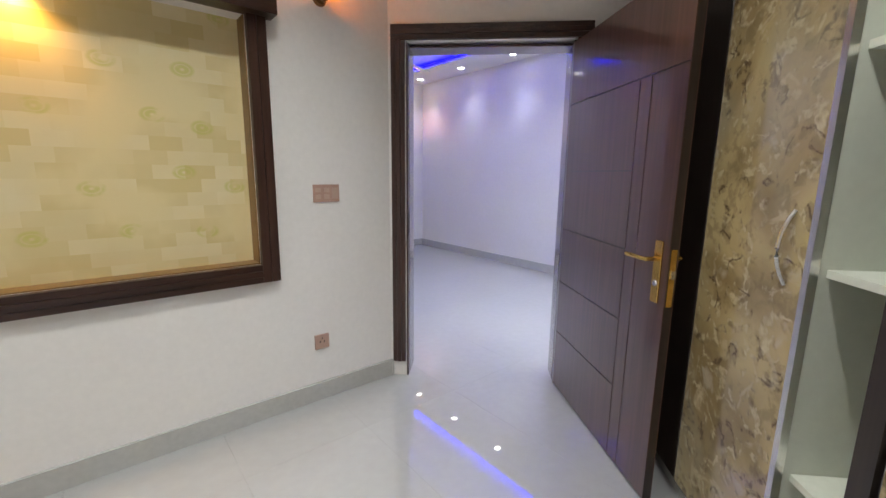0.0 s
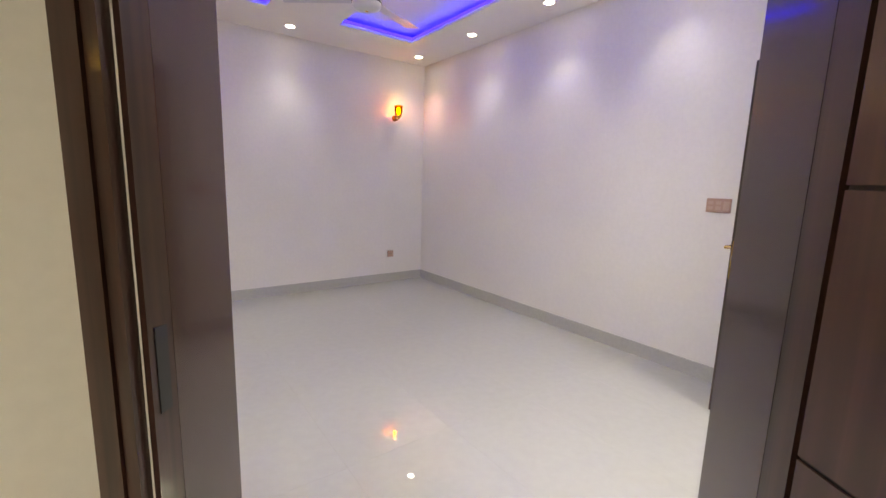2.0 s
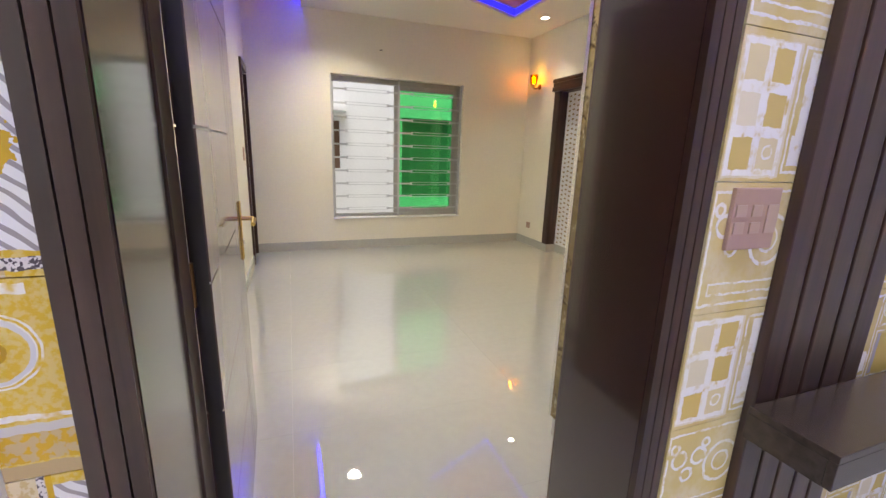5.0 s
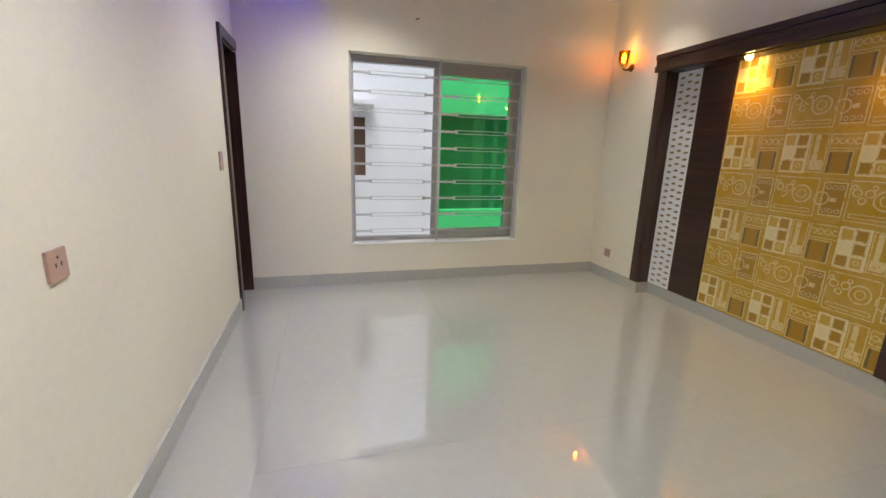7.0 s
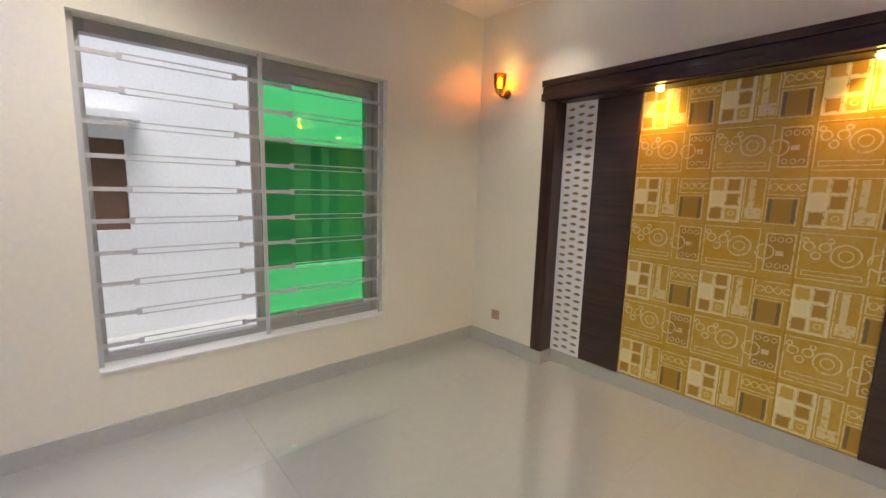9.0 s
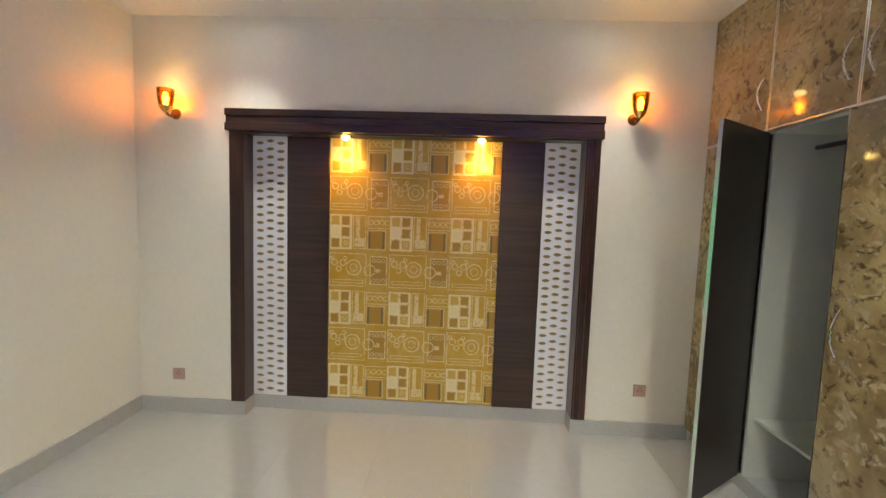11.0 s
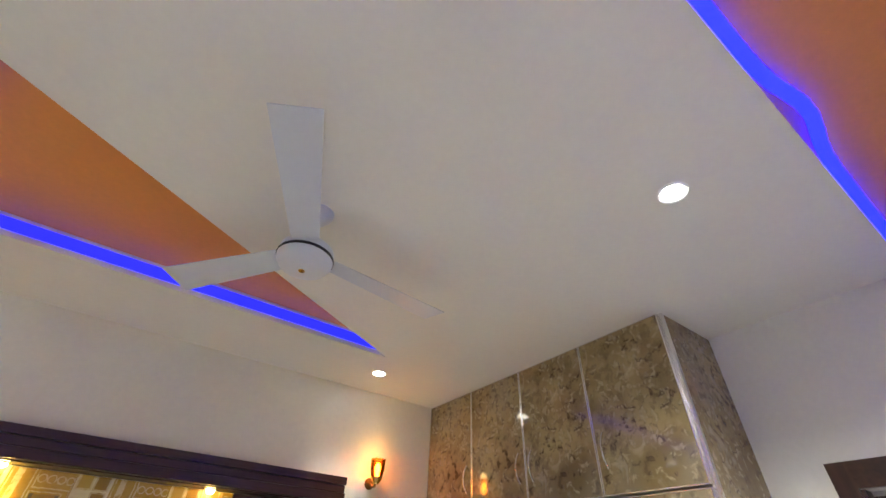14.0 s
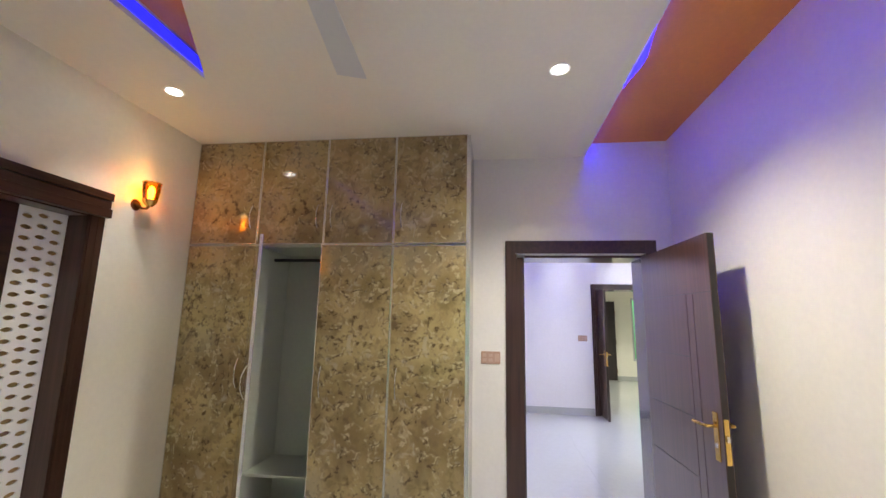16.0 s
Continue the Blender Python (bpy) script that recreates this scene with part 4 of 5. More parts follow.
for x0, x1 in ((MX[0], MX[1]), (MX[4], MX[5])):
    abs_part("lattice", lattice(x0 + 0.001, x1 - 0.001, 0.112, FZ - 0.022, YB - 0.026, YB - 0.016, 3, 33), M_WHITE, feat, "white pierced lattice strip")
    abs_part("backing", boxes((x0, x1, YB - 0.008, YB - 0.001, 0.11, FZ - 0.021)), M_BACKING, feat, "gold backing sheet")
tz = [0.112 + k * (FZ - 0.135) / 7 for k in range(8)]
tx = [MX[2] + 0.001, MX[2] + 0.451, MX[2] + 0.901, MX[3] - 0.001]
for i in range(3):
    for k in range(7):
        abs_part("tile", box(bmesh.new(), tx[i] + 0.0008, tx[i + 1] - 0.0008, YB - 0.016, YB - 0.001, tz[k] + 0.0008, tz[k + 1] - 0.0008), M_DECOR, feat)

for x in (-3.765, -2.80):
    t = empty("spotlight", pose(x, BY1 + 0.045, FZ - 0.021), "small warm spotlight under the crown board, lit", "spotlight", "panel spotlights")
    part("ring", lathe(bmesh.new(), [(0.024, -0.002), (0.034, -0.008), (0.036, 0.0)], 18), M_CHROME, t, smooth=True)
    part("lens", lathe(bmesh.new(), [(0, -0.030), (0.014, -0.027), (0.023, -0.016), (0.025, 0)], 18), M_BULB, t, "glowing lens")
    lamp = new("lamp", bpy.data.lights.new("spotlight", "SPOT"))
    lamp.data.energy, lamp.data.color, lamp.data.spot_size, lamp.data.spot_blend, lamp.data.shadow_soft_size = SPOT_W, (1.0, 0.50, 0.10), radians(120), 0.8, 0.02
    lamp.matrix_local = look((0, 0, -0.034), (0, 0.05, -0.4))
    lamp.parent = t


# ---- wardrobe of the window bedroom ----
WX, WY0, WY1 = -1.275, 2.66, BY1
ward = empty("wardrobe", pose(-1.05, 3.7, 0), "built-in wardrobe in brown stone laminate, one door open", "wardrobe")
abs_part("side_panel", boxes((WX + 0.02, BX1, WY0, WY0 + 0.018, 0.09, CEIL - 0.002)), M_STONE, ward)
abs_part("side_edge", boxes((WX + 0.0, WX + 0.02, WY0 - 0.004, WY0 + 0.022, 0.09, CEIL - 0.002)), M_CHROME, ward, "aluminium edge strip")
abs_part("plinth", boxes((WX + 0.03, BX1, WY0, WY1, 0.0, 0.09)), M_BASE, ward)
abs_part("back_panel", boxes((BX1 - 0.014, BX1 - 0.002, WY0 + 0.02, WY1 - 0.002, 0.09, CEIL - 0.002)), M_INSIDE, ward)
WYS = [4.785, 4.24, 3.722, 3.202, 2.675]
for k, y in enumerate(WYS[1:4]):
    abs_part("divider", boxes((WX + 0.022, BX1 - 0.015, y - 0.008, y + 0.008, 0.09, CEIL - 0.004)), M_INSIDE, ward)
abs_part("shelf", boxes((WX + 0.022, BX1 - 0.015, WYS[4] + 0.01, WYS[0], 2.028, 2.046)), M_INSIDE, ward)
for z in (0.44,):
    abs_part("shelf", boxes((WX + 0.06, BX1 - 0.015, WYS[2] + 0.009, WYS[1] - 0.009, z - 0.018, z)), M_INSIDE, ward)
abs_part("hanging_rail", tube(bmesh.new(), [(-1.03, WYS[1] - 0.01, 1.96), (-1.03, WYS[2] + 0.01, 1.96)], 0.013, 10), M_BLACK, ward, "black hanging rail")


def bow_handle(parent, x, y, z, half=0.1, side=-1):
    pts = []
    for k in range(9):
        t = -1 + k / 4
        pts.append((x + side * 0.032 * (1 - t * t), y, z + half * t))
    part("handle", tube(bmesh.new(), pts, 0.0055, 8), M_CHROME, parent, "chrome bow handle", True)


def cupboard_door(parent, hinge_y, width, z0, z1, swing, handle_z, half, inside=M_DARKFACE, x=WX):
    """A laminate door: hinge edge at hinge_y, running along -y (width > 0) or +y; swing in degrees into the room."""
    d = new("door")
    d.parent = parent
    s = 1 if width > 0 else -1
    w = abs(width)
    d.matrix_local = parent.matrix_world.inverted() @ pose(x, hinge_y, 0, 0, 0, -swing * s)
    ya, yb = sorted((-s * 0.004, -s * (w - 0.004)))
    bm = box(bmesh.new(), -0.018, -0.0015, ya, yb, z0 + 0.004, z1 - 0.004)
    part("face", bm, M_STONE, d)
    part("inner_face", boxes((-0.0014, 0.001, ya, yb, z0 + 0.004, z1 - 0.004)), inside, d, "dark laminate inner face")
    e = bmesh.new()
    for y0, y1, za, zb in ((ya - 0.002, ya + 0.004, z0 + 0.002, z1 - 0.002), (yb - 0.004, yb + 0.002, z0 + 0.002, z1 - 0.002),
                           (ya + 0.004, yb - 0.004, z0 + 0.002, z0 + 0.008), (ya + 0.004, yb - 0.004, z1 - 0.008, z1 - 0.002)):
        box(e, -0.0195, -0.0005, y0, y1, za, zb)
    part("edging", e, M_CHROME, d, "aluminium edging")
    bow_handle(d, -0.018, -s * (w - 0.055), handle_z, half)
    return d


ZT0, ZT1 = 2.043, CEIL - 0.003
for k, s in enumerate((1, 1, -1, 1)):
    # pairs of upper doors
    y0, y1 = WYS[k], WYS[k + 1]
    hinge = y0 if k in (0, 1) else y1
    cupboard_door(ward, hinge, (y0 - y1) if hinge == y0 else -(y0 - y1), ZT0, ZT1, 0, 2.25, 0.085)
cupboard_door(ward, WYS[0], WYS[0] - WYS[1], 0.095, 2.037, 0, 1.12, 0.10)
cupboard_door(ward, WYS[1], WYS[1] - WYS[2], 0.095, 2.037, 55, 1.12, 0.10)
cupboard_door(ward, WYS[3], -(WYS[2] - WYS[3]), 0.095, 2.037, 4, 1.09, 0.10)
cupboard_door(ward, WYS[4], -(WYS[3] - WYS[4]), 0.095, 2.037, 0, 1.09, 0.10)


# ---- ceiling fans ----
def fan(x, y, top, z, turn, length, label):
    t = empty("ceiling_fan", pose(x, y, z, 0, 0, turn), label, "ceiling fan")
    h = top - z
    part("canopy", lathe(bmesh.new(), [(0, h), (0.062, h - 0.002), (0.058, h - 0.02), (0.03, h - 0.055), (0.014, h - 0.06), (0, h - 0.06)], 24), M_FAN, t, smooth=True)
    part("rod", tube(bmesh.new(), [(0, 0, h - 0.058), (0, 0, 0.10)], 0.011, 10), M_FAN, t, smooth=True)
    part("shroud", lathe(bmesh.new(), [(0, 0.13), (0.022, 0.13), (0.034, 0.10), (0.045, 0.065), (0, 0.065)], 20), M_FAN, t, smooth=True)
    part("motor", lathe(bmesh.new(), [(0, 0.07), (0.075, 0.066), (0.098, 0.045), (0.104, 0.02), (0.104, 0.012), (0, 0.012)], 32), M_FAN, t, smooth=True)
    part("ring", lathe(bmesh.new(), [(0.106, 0.0115), (0.107, 0.006), (0.106, 0.0005), (0.09, 0.0005)], 32), M_BLACK, t, "black trim ring")
    part("cover", lathe(bmesh.new(), [(0.104, 0.0), (0.102, -0.012), (0.088, -0.032), (0.05, -0.046), (0.0, -0.05)], 32), M_FAN, t, smooth=True)
    part("badge", lathe(bmesh.new(), [(0, -0.0525), (0.011, -0.0515), (0.012, -0.049)], 12), M_BRASS, t)
    for k in range(3):
        bm = bmesh.new()
        rows, n = [], 6
        for i in range(n + 1):
            s = 0.10 + (length - 0.10) * i / n
            w = 0.048 + 0.022 * i / n
            tilt = 0.16
            for d in (0.0, -0.004):
                rows.append([bm.verts.new((s, q * w, 0.030 + q * w * tilt + d)) for q in (-1, 1)])
        for i in range(n):
            a, b, c, d = rows[2 * i], rows[2 * i + 2], rows[2 * i + 1], rows[2 * i + 3]
            bm.faces.new((a[0], b[0], b[1], a[1])), bm.faces.new((c[1], d[1], d[0], c[0]))
            bm.faces.new((a[1], b[1], d[1], c[1])), bm.faces.new((b[0], a[0], c[0], d[0]))
        bm.faces.new((rows[0][0], rows[0][1], rows[1][1], rows[1][0])), bm.faces.new((rows[-2][1], rows[-2][0], rows[-1][0], rows[-1][1]))
        bm.transform(pose(0, 0, 0, 0, 0, 120 * k))
        part("blade", bm, M_FAN, t)
    return t


fan(-3.045, 3.08, CEIL, 2.61, 6, 0.645, "white three-bladed ceiling fan with black trim ring")
fan(1.47, 2.72, CEIL, 2.56, 25, 0.60, "white three-bladed ceiling fan over the lounge")


# ---- lounge: decor tile wall, slatted board, floating shelf, zigzag rack ----
tw = empty("tile_cladding", pose(LX0, 3.5, 0), "cream and gold embossed decor tiles cladding the wall", "wall cladding")
ys = [2.337, 2.787, 3.237, 3.687, 4.137, 4.60]
zs = [0.127 + k * 0.2835 for k in range(10)] + [CEIL - 0.002]
for i in range(5):
    for k in range(10):
        abs_part("tile", box(bmesh.new(), LX0 + 0.001, LX0 + 0.013, ys[i] + 0.001, ys[i + 1] - 0.001, zs[k] + 0.001, zs[k + 1] - 0.001), M_EMBOSS, tw)
pt = empty("tile_cladding", pose(PX, 1.21, 0), "gold and white patterned tile strip beside the doorway", "wall cladding")
for k in range(10):
    abs_part("tile", boxes((PX + 0.0005, PX + 0.011, 1.168, 1.256, 0.002 + k * 0.2835, min(0.2835 * (k + 1), CEIL - 0.003))), M_PIER_TILE, pt)

sl = empty("slatted_board", pose(LX0, 2.77, 0), "dark brown upright slatted board on the tile wall", "wall panel")
for k in range(5):
    a = 2.565 + k * 0.083
    abs_part("slat", box(bmesh.new(), LX0 + 0.014, LX0 + 0.040, a, a + 0.073, 0.127, CEIL - 0.002, 0.004), M_WOOD, sl)
    if k < 4:
        abs_part("groove_strip", boxes((LX0 + 0.014, LX0 + 0.020, a + 0.073, a + 0.083, 0.127, CEIL - 0.002)), M_DARKFACE, sl)
M_SHELF = wood("grey_brown_shelf_wood", (0.026, 0.017, 0.014), (0.062, 0.044, 0.038), 0.26, 1, coat=0.2)
sh = empty("wall_shelf", pose(-0.33, 3.3, 0.66), "long dark brown floating shelf on the tile wall", "shelf")
abs_part("top_board", box(bmesh.new(), LX0 + 0.042, -0.20, 2.543, 4.15, 0.720, 0.738, 0.002), M_SHELF, sh)
abs_part("front_board", box(bmesh.new(), -0.218, -0.2005, 2.543, 4.15, 0.655, 0.7195, 0.002), M_SHELF, sh)
abs_part("end_board", boxes((LX0 + 0.042, -0.2185, 2.543, 2.561, 0.655, 0.7195)), M_SHELF, sh)
abs_part("end_board", boxes((LX0 + 0.042, -0.2185, 4.132, 4.15, 0.655, 0.7195)), M_SHELF, sh)
abs_part("bottom_board", boxes((LX0 + 0.042, -0.2185, 2.5615, 4.1315, 0.655, 0.673)), M_SHELF, sh)
zr = empty("zigzag_rack", pose(-0.33, 4.35, 0), "dark brown zigzag display rack at the wall corner", "shelf")
XA, XB = LX0 + 0.014, -0.285
for a in ((4.14, 4.20, 1.61, 2.01), (4.20, 4.50, 1.955, 2.01), (4.20, 4.55, 1.61, 1.665), (4.50, 4.56, 1.36, 1.61), (4.20, 4.55, 1.305, 1.36),
          (4.14, 4.20, 0.965, 1.36), (4.20, 4.55, 0.965, 1.02), (4.49, 4.55, 0.825, 0.965), (4.06, 4.55, 0.77, 0.82)):
    abs_part("board", box(bmesh.new(), XA, XB, a[0], a[1], a[2], a[3], 0.002), M_SHELF, zr)
zr2 = empty("corner_rack", pose(-0.33, 4.2, 0), "small dark brown rack beneath the floating shelf", "shelf")
abs_part("board", box(bmesh.new(), XA, -0.27, 4.02, 4.08, 0.20, 0.654, 0.002), M_SHELF, zr2)
abs_part("board", box(bmesh.new(), XA, -0.27, 4.081, 4.36, 0.20, 0.262, 0.002), M_SHELF, zr2)


# ---- sockets and switches ----
def plate(name, m, w, h, label, slots):
    """A wall plate whose back is the local x-z plane, facing -y; slots: (x, z, w, h) details."""
    t = empty(name, m, label, "switch" if "switch" in name else "socket", "wall plates")
    part("cover", box(bmesh.new(), -w / 2, w / 2, -0.010, 0, -h / 2, h / 2, 0.003), M_PLATE, t)
    for x, z, a, b in slots:
        part("button" if a > 0.012 else "hole", box(bmesh.new(), x - a / 2, x + a / 2, -0.013 if a > 0.012 else -0.0105, -0.009, z - b / 2, z + b / 2), M_PLATEHOLE if a > 0.012 else M_BLACK, t)
    return t


SW = [(-0.048, 0.018, 0.03, 0.024), (-0.048, -0.018, 0.03, 0.024), (0.0, 0.018, 0.03, 0.024), (0.0, -0.018, 0.03, 0.024), (0.048, 0.0, 0.034, 0.06)]
SK = [(-0.012, 0.0, 0.006, 0.012), (0.012, 0.0, 0.006, 0.012), (0.0, 0.02, 0.008, 0.008)]
plate("switch_plate", pose(-0.405, AY1, 1.20), 0.15, 0.095, "rose-brown switch plate on a white wall", SW)
plate("socket_plate", pose(-0.465, AY1, 0.355), 0.085, 0.085, "rose-brown socket plate on a white wall", SK)
plate("switch_plate", pose(LX1, 1.02, 1.235, 0, 0, -90), 0.15, 0.095, "rose-brown switch plate beside a doorway", SW)
plate("socket_plate", pose(0.008, LY1, 0.38), 0.085, 0.085, "rose-brown socket plate on the lounge wall", SK)
plate("socket_plate", pose(2.765, LY1, 0.375), 0.085, 0.085, "rose-brown socket plate on the lounge wall", SK)
plate("switch_plate", pose(LX0 + 0.013, 2.455, 1.185, 0, 0, 90), 0.14, 0.13, "rose switch plate on the embossed tiles", SW)
plate("socket_plate", pose(LX0 + 0.013, 3.62, 0.94, 0, 0, 90), 0.085, 0.085, "rose-brown socket plate on the tile wall", SK)
plate("socket_plate", pose(-4.985, BY1, 0.29), 0.085, 0.085, "rose-brown socket plate near the room corner", SK)
plate("socket_plate", pose(-1.62, BY1, 0.34), 0.085, 0.085, "rose-brown socket plate beside the feature panel", SK)
plate("switch_plate", pose(BX1, 2.52, 1.235, 0, 0, -90), 0.15, 0.095, "rose-brown switch plate beside the doorway", SW)
plate("switch_plate", pose(-4.47, BY0, 1.21, 0, 0, 180), 0.085, 0.13, "rose-brown switch plate beside the bathroom door", SW[1:2])
plate("switch_plate", pose(-2.52, BY0, 1.0, 0, 0, 180), 0.085, 0.085, "rose-brown plate on the cream wall", SK)

hk = empty("wall_hook", pose(BX0, 2.665, 2.48), "small dark screw hook in the cream wall", "hook")
part("hook", tube(bmesh.new(), [(0, 0, 0), (0.03, 0, 0), (0.036, 0.012, -0.004), (0.034, 0.024, 0.004)], 0.005, 6), M_BLACK, hk)


# ---- window, grille and outside ----
win = empty("window_1", pose(BX0, 2.96, 1.28), "sliding aluminium window, one half open, one half green glass", "window", kind="structure")
fx0, fx1 = BX0 - 0.20, BX0 - 0.13
fr = bmesh.new()
box(fr, fx0, fx1, WY_0, WY_0 + 0.045, WZ_0, WZ_1), box(fr, fx0, fx1, WY_1 - 0.045, WY_1, WZ_0, WZ_1)
box(fr, fx0, fx1, WY_0 + 0.045, WY_1 - 0.045, WZ_0, WZ_0 + 0.05), box(fr, fx0, fx1, WY_0 + 0.045, WY_1 - 0.045, WZ_1 - 0.06, WZ_1)
abs_part("window_frame", fr, M_ALU, win, "grey aluminium frame")
ym = 2.93
for x, y0, y1, nm in ((fx0 + 0.005, ym - 0.04, WY_1 - 0.047, "sash"), (fx0 + 0.037, ym - 0.05, WY_1 - 0.047, "sash")):
    sb = bmesh.new()
    box(sb, x, x + 0.028, y0, y0 + 0.05, WZ_0 + 0.052, WZ_1 - 0.062), box(sb, x, x + 0.028, y1 - 0.05, y1, WZ_0 + 0.052, WZ_1 - 0.062)
    box(sb, x, x + 0.028, y0 + 0.05, y1 - 0.05, WZ_0 + 0.052, WZ_0 + 0.11), box(sb, x, x + 0.028, y0 + 0.05, y1 - 0.05, WZ_1 - 0.115, WZ_1 - 0.062)
    sash = abs_part(nm, sb, M_ALU, win, "aluminium sash")
    pb = boxes((x + 0.011, x + 0.016, y0 + 0.05, y1 - 0.05, WZ_0 + 0.11, WZ_1 - 0.115))
    pb.transform(win.matrix_world.inverted())
    pane = part("pane", pb, M_GREEN, sash, "bright green film-covered glass")
    pane.visible_shadow = False
structure("window_sill", boxes((BX0 - 0.128, BX0 + 0.012, WY_0 + 0.001, WY_1 - 0.001, WZ_0, WZ_0 + 0.012)), M_WHITE, "pale stone window sill", "window sill")

gr = empty("window_grille", pose(BX0 - 0.06, 2.96, 1.28), "grey painted steel window grille with slotted bars", "window grille")
gx = BX0 - 0.06
for y in (WY_0 + 0.012, 2.925, WY_1 - 0.012):
    abs_part("upright", boxes((gx - 0.006, gx + 0.006, y - 0.012, y + 0.012, WZ_0 + 0.013, WZ_1 - 0.001)), M_GRILLE, gr)


def grille_bar(y0, y1, z):
    bm = bmesh.new()
    L = y1 - y0
    a, b = y0 + 0.20 * L, y1 - 0.16 * L
    h, t = 0.011, 0.004
    box(bm, gx - t, gx + t, y0, a, z - h, z + h), box(bm, gx - t, gx + t, b, y1, z - h, z + h)
    for q in (a, b):
        box(bm, gx - t - 0.002, gx + t + 0.002, q - 0.012, q + 0.012, z - 0.019, z + 0.019)
    for s in (-1, 1):
        box(bm, gx - 0.003, gx + 0.003, a + 0.012, b - 0.012, z + s * 0.016 - 0.003, z + s * 0.016 + 0.003)
    return bm


for k in range(10):
    z = WZ_0 + 0.125 + k * 0.1655
    abs_part("bar", grille_bar(WY_0 + 0.024, 2.913, z), M_GRILLE, gr)
    abs_part("bar", grille_bar(2.937, WY_1 - 0.024, z), M_GRILLE, gr)

# neighbouring house across a narrow yard
nb = empty("neighbour_house", pose(-7.2, 3.5, 0), "white plastered neighbouring house with shuttered window and dark opening", "house")
for piece in ((-3.0, 1.95, -0.2, 6.0), (1.95, 2.37, -0.2, 0.95), (1.95, 2.37, 1.74, 6.0), (2.37, 3.45, -0.2, 6.0), (3.45, 9.0, 1.85, 6.0), (3.45, 9.0, -0.2, 0.45)):
    abs_part("wall", boxes((-7.5, -7.2, *piece)), M_PLASTER, nb, "rough white plaster wall")
w1_ = abs_part("shutter", boxes((-7.3, -7.27, 1.95, 2.37, 0.95, 1.74)), M_BROWNWIN, nb, "brown shutter")
abs_part("ledge", boxes((-7.2, -6.9, 1.75, 2.47, 1.88, 1.94)), M_PLASTER, nb)
for k in range(4):
    y = 3.45 + k * 1.39
    abs_part("window", boxes((-7.4, -7.36, y, y + 1.36, 0.45, 1.85)), M_DARKGLASS, nb, "dark window")
    abs_part("post", boxes((-7.4, -7.3, y + 1.36, y + 1.39, 0.45, 1.85)), M_BROWNWIN, nb)

# green window of the further bedroom
fw = empty("window_2", pose(7.7, -1.76, 1.3), "green glazed window of a further bedroom", "window", kind="structure")
fb = bmesh.new()
box(fb, 7.66, 7.72, -2.4, -2.34, 0.5, 2.15), box(fb, 7.66, 7.72, -1.18, -1.12, 0.5, 2.15)
box(fb, 7.66, 7.72, -2.34, -1.18, 0.5, 0.56), box(fb, 7.66, 7.72, -2.34, -1.18, 2.09, 2.15)
fr2 = abs_part("window_frame", fb, M_ALU, fw)
p2 = boxes((7.685, 7.69, -2.34, -1.18, 0.56, 2.09))
p2.transform(fw.matrix_world.inverted())
part("pane", p2, M_GREEN, fr2, "green film-covered glass").visible_shadow = False
door_leaf("door_5", pose(7.55, -0.68, 0, 0, 0, 90), 0.85, 2.05, "dark brown door of a further bedroom, closed", M_DARKFACE, M_BRASS)


# ---- first bedroom: framed niche and wardrobe ----
ni = empty("niche_frame", pose(-1.86, AY1, 1.4), "dark brown wooden frame round a gold wallpaper niche", "wall panel")
abs_part("stile", ribs(bmesh.new(), NX1, NX1 + 0.088, 2, AY1 - 0.035, AY1 - 0.001, NZ0 - 0.092, NZ1), M_WOOD, ni)
abs_part("stile", ribs(bmesh.new(), NX0 - 0.088, NX0, 2, AY1 - 0.035, AY1 - 0.001, NZ0 - 0.092, NZ1), M_WOOD, ni)
for k in range(3):
    z = NZ0 - 0.092 + k * 0.031
    abs_part("rail", boxes((NX0, NX1, AY1 - 0.035 - 0.004 * (k == 1), AY1 - 0.001, z, z + 0.029)), M_WOODH, ni)
abs_part("crown", boxes((NX0 - 0.12, NX1 + 0.12, AY1 - 0.10, AY1 - 0.001, NZ1, NZ1 + 0.12)), M_WOODH, ni, "dark crown board")
wood_in = wood("gold_brown_return", (0.16, 0.09, 0.025), (0.24, 0.14, 0.045), 0.4, 2)
abs_part("return_board", boxes((NX1 - 0.006, NX1, AY1, AY1 + 0.099, NZ0, NZ1)), wood_in, ni)
abs_part("return_board", boxes((NX0, NX0 + 0.006, AY1, AY1 + 0.099, NZ0, NZ1)), wood_in, ni)
abs_part("return_board", boxes((NX0 + 0.006, NX1 - 0.006, AY1, AY1 + 0.099, NZ0, NZ0 + 0.006)), wood_in, ni)
abs_part("wallpaper", boxes((NX0 + 0.006, NX1 - 0.006, AY1 + 0.096, AY1 + 0.0995, NZ0 + 0.006, NZ1)), M_PAPER, ni, "pale gold wallpaper with green scrolls")
for x in (-1.55, -2.6):
    t = empty("spotlight", pose(x, AY1 + 0.04, NZ1), "small warm spotlight over the niche, lit", "spotlight", "niche spotlights")
    part("ring", lathe(bmesh.new(), [(0.024, -0.002), (0.034, -0.008), (0.036, 0.0)], 18), M_CHROME, t, smooth=True)
    part("lens", lathe(bmesh.new(), [(0, -0.030), (0.014, -0.027), (0.023, -0.016), (0.025, 0)], 18), M_BULB, t, "glowing lens")
    lamp = new("lamp", bpy.data.lights.new("spotlight", "SPOT"))
    lamp.data.energy, lamp.data.color, lamp.data.spot_size, lamp.data.spot_blend, lamp.data.shadow_soft_size = SPOT_W, (1.0, 0.50, 0.10), radians(120), 0.8, 0.02
    lamp.matrix_local = look((0, 0, -0.034), (0, 0.03, -0.4))
    lamp.parent = t

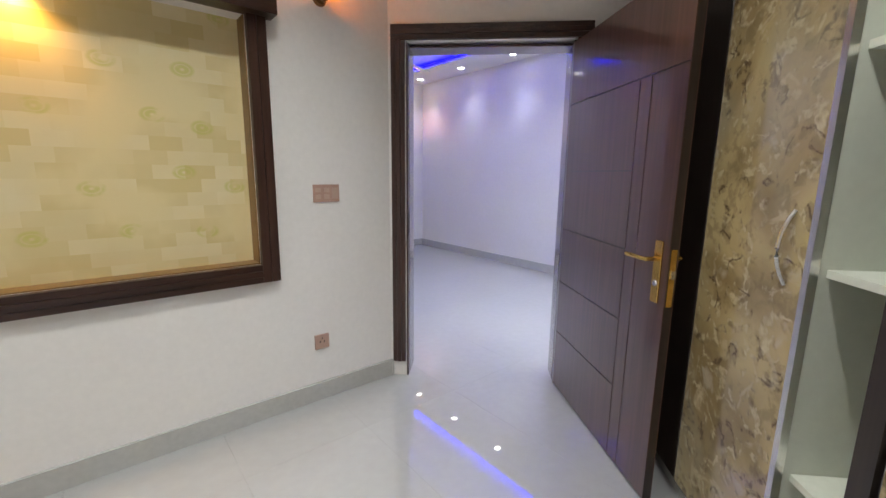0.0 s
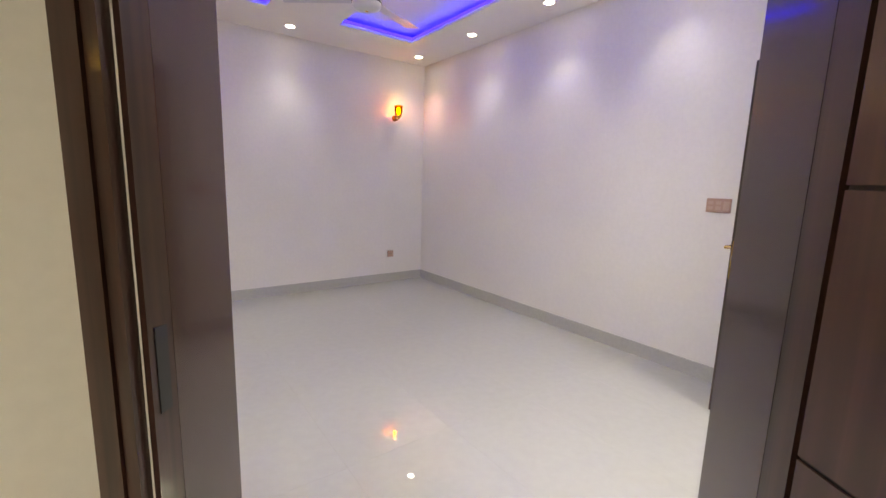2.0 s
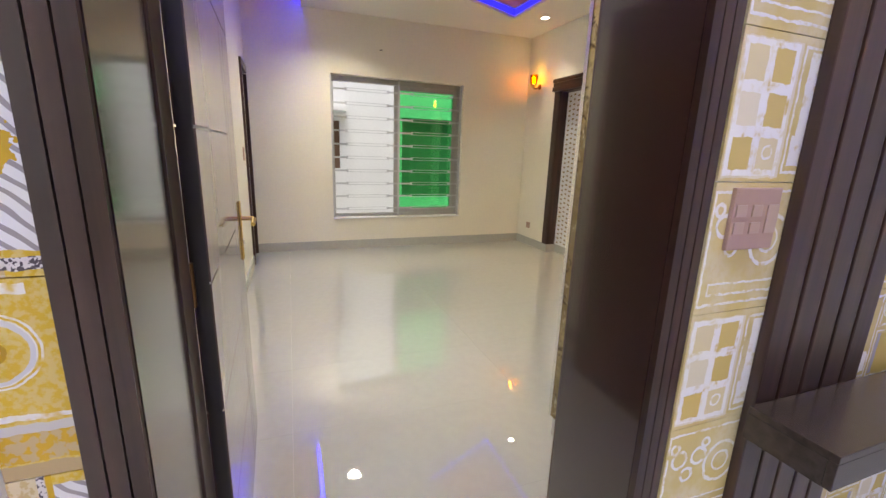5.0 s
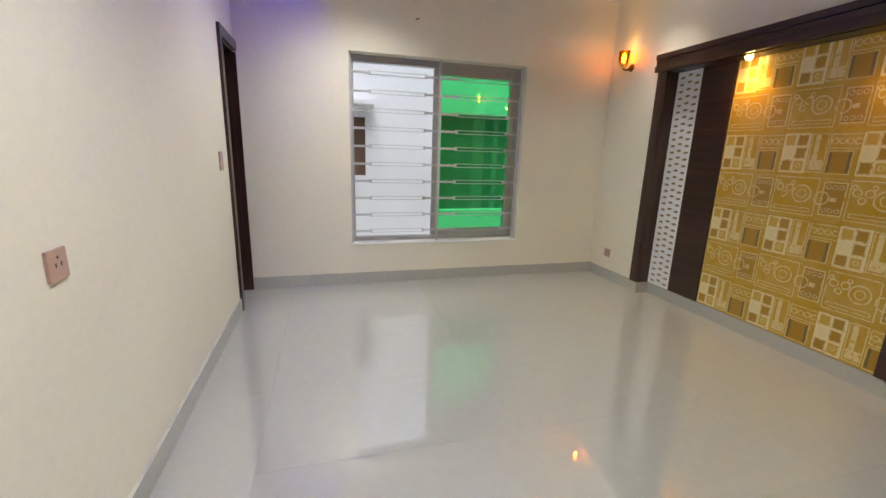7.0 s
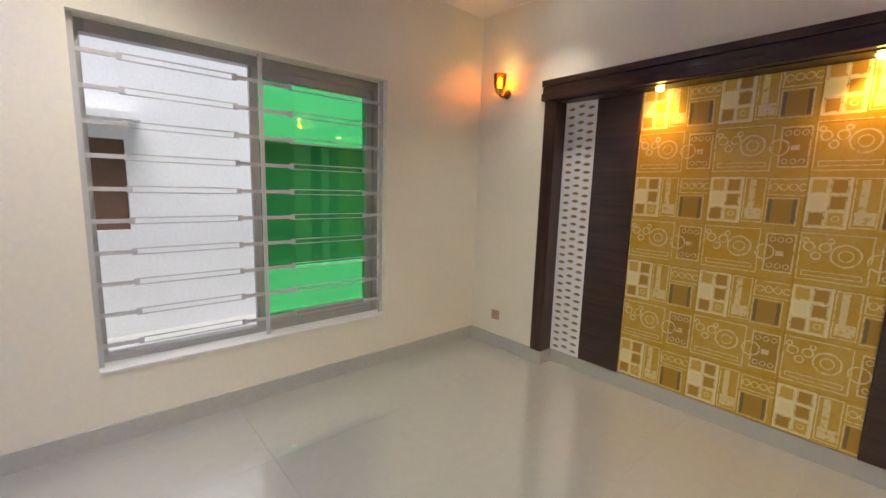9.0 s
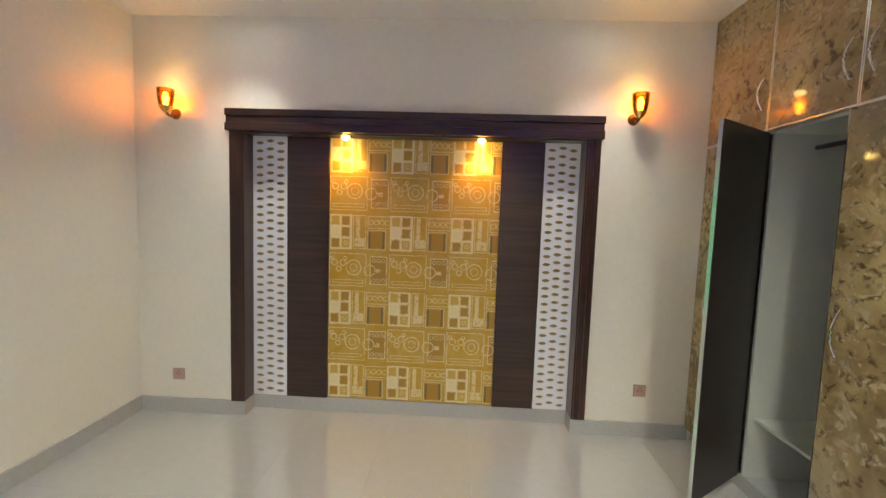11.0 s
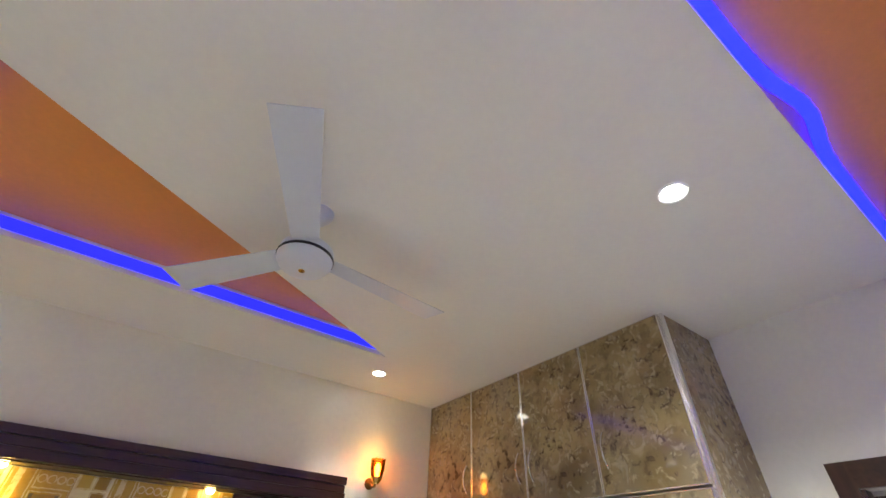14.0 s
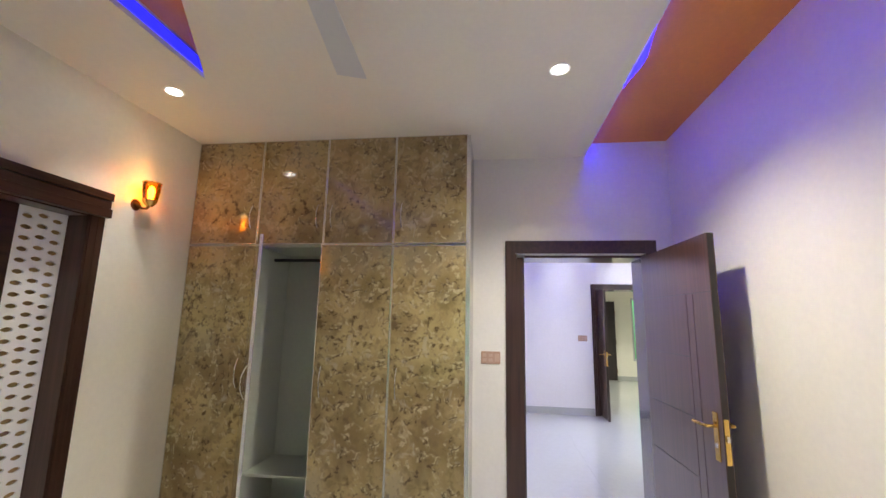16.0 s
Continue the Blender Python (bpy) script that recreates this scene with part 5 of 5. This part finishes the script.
# wardrobe along the wall square to the slanted doorway; local x runs along its front, -y looks into the room
WA = pose(0.995, -0.275, 0, 0, 0, 225)
wa = empty("wardrobe", WA, "built-in wardrobe in brown stone laminate with an open shelf bay", "wardrobe")
H2 = CEIL - 0.003


def local(name, specs, material, label=""):
    # local y grows away from the room
    return part(name, boxes(*specs), material, wa, label)


local("plinth", [(0.0, 2.75, 0.02, 0.5, 0.0, 0.09)], M_BASE)
local("back_panel", [(0.0, 2.75, 0.48, 0.5, 0.09, H2)], M_INSIDE)
for x in (0.0, 0.46, 0.93, 1.42, 1.66, 2.12, 2.58):
    local("divider", [(x - 0.009, x + 0.009, 0.001, 0.479, 0.09, H2)], M_INSIDE)
for z in (0.10, 0.52, 1.09, 1.62, 2.04):
    local("shelf", [(1.43, 1.65, 0.02, 0.479, z - 0.02, z)], M_INSIDE, "pale cupboard shelf")
local("edge_strip", [(1.412, 1.432, -0.022, 0.0, 0.09, 2.04)], M_CHROME, "aluminium edge strip")


def wa_door(x0, x1, z0, z1, handle_x, handle_z, half, face=M_STONE, label="stone laminate door"):
    x0 += 0.035 if x0 == 1.66 else 0
    d = part("door", boxes((x0 + 0.004, x1 - 0.004, -0.018, -0.001, z0 + 0.003, z1 - 0.003)), face, wa, label)
    e = boxes((x0 + 0.001, x0 + 0.004, -0.020, -0.001, z0, z1), (x1 - 0.004, x1 - 0.001, -0.020, -0.001, z0, z1),
              (x0 + 0.004, x1 - 0.004, -0.020, -0.001, z0, z0 + 0.003), (x0 + 0.004, x1 - 0.004, -0.020, -0.001, z1 - 0.003, z1))
    part("edging", e, M_CHROME, d, "aluminium edging")
    pts = [(handle_x, -0.018 - 0.032 * (1 - t * t), handle_z + half * t) for t in (-1, -0.75, -0.5, -0.25, 0, 0.25, 0.5, 0.75, 1)]
    part("handle", tube(bmesh.new(), pts, 0.006, 8), M_CHROME, d, "chrome bow handle", True)


bays = (0.0, 0.46, 0.93, 1.42, 1.66, 2.12, 2.58)
local("edge_board", [(1.64, 1.69, -0.03, 0.0, 0.095, 2.037)], M_DARKFACE, "dark edge of a door ajar")
for k in range(6):
    # first two bays are coloured black for the shade behind the open leaf
    kind = (M_DARKFACE, "wardrobe door blackened as shade behind the open leaf") if k < 2 else (M_STONE, "stone laminate door")
    wa_door(bays[k], bays[k + 1], 2.043, H2, bays[k + 1] - 0.05, 2.25, 0.085, *kind)
    if k != 3:
        wa_door(bays[k], bays[k + 1], 0.095, 2.037, bays[k + 1] - 0.07 if k == 2 else bays[k] + 0.07, 1.13, 0.10, *kind)


# ---- floor tiles ----
fl = bpy.data.objects["floor"]
TX, TY = 0.6, 1.2
bm = bmesh.new()
box(bm, 0.0003, TX - 0.0003, 0.0003, TY - 0.0003, -0.0105, 0.0)
tile_mesh = mesh_of(bm, "floor_tile", M_TILE)
for i in range(-12, 11):
    for k in range(-4, 5):
        ob = new("tile", tile_mesh)
        ob.location = (1.39 + i * TX, 0.30 + k * TY + (0.0), 0.0)
        ob.parent = fl
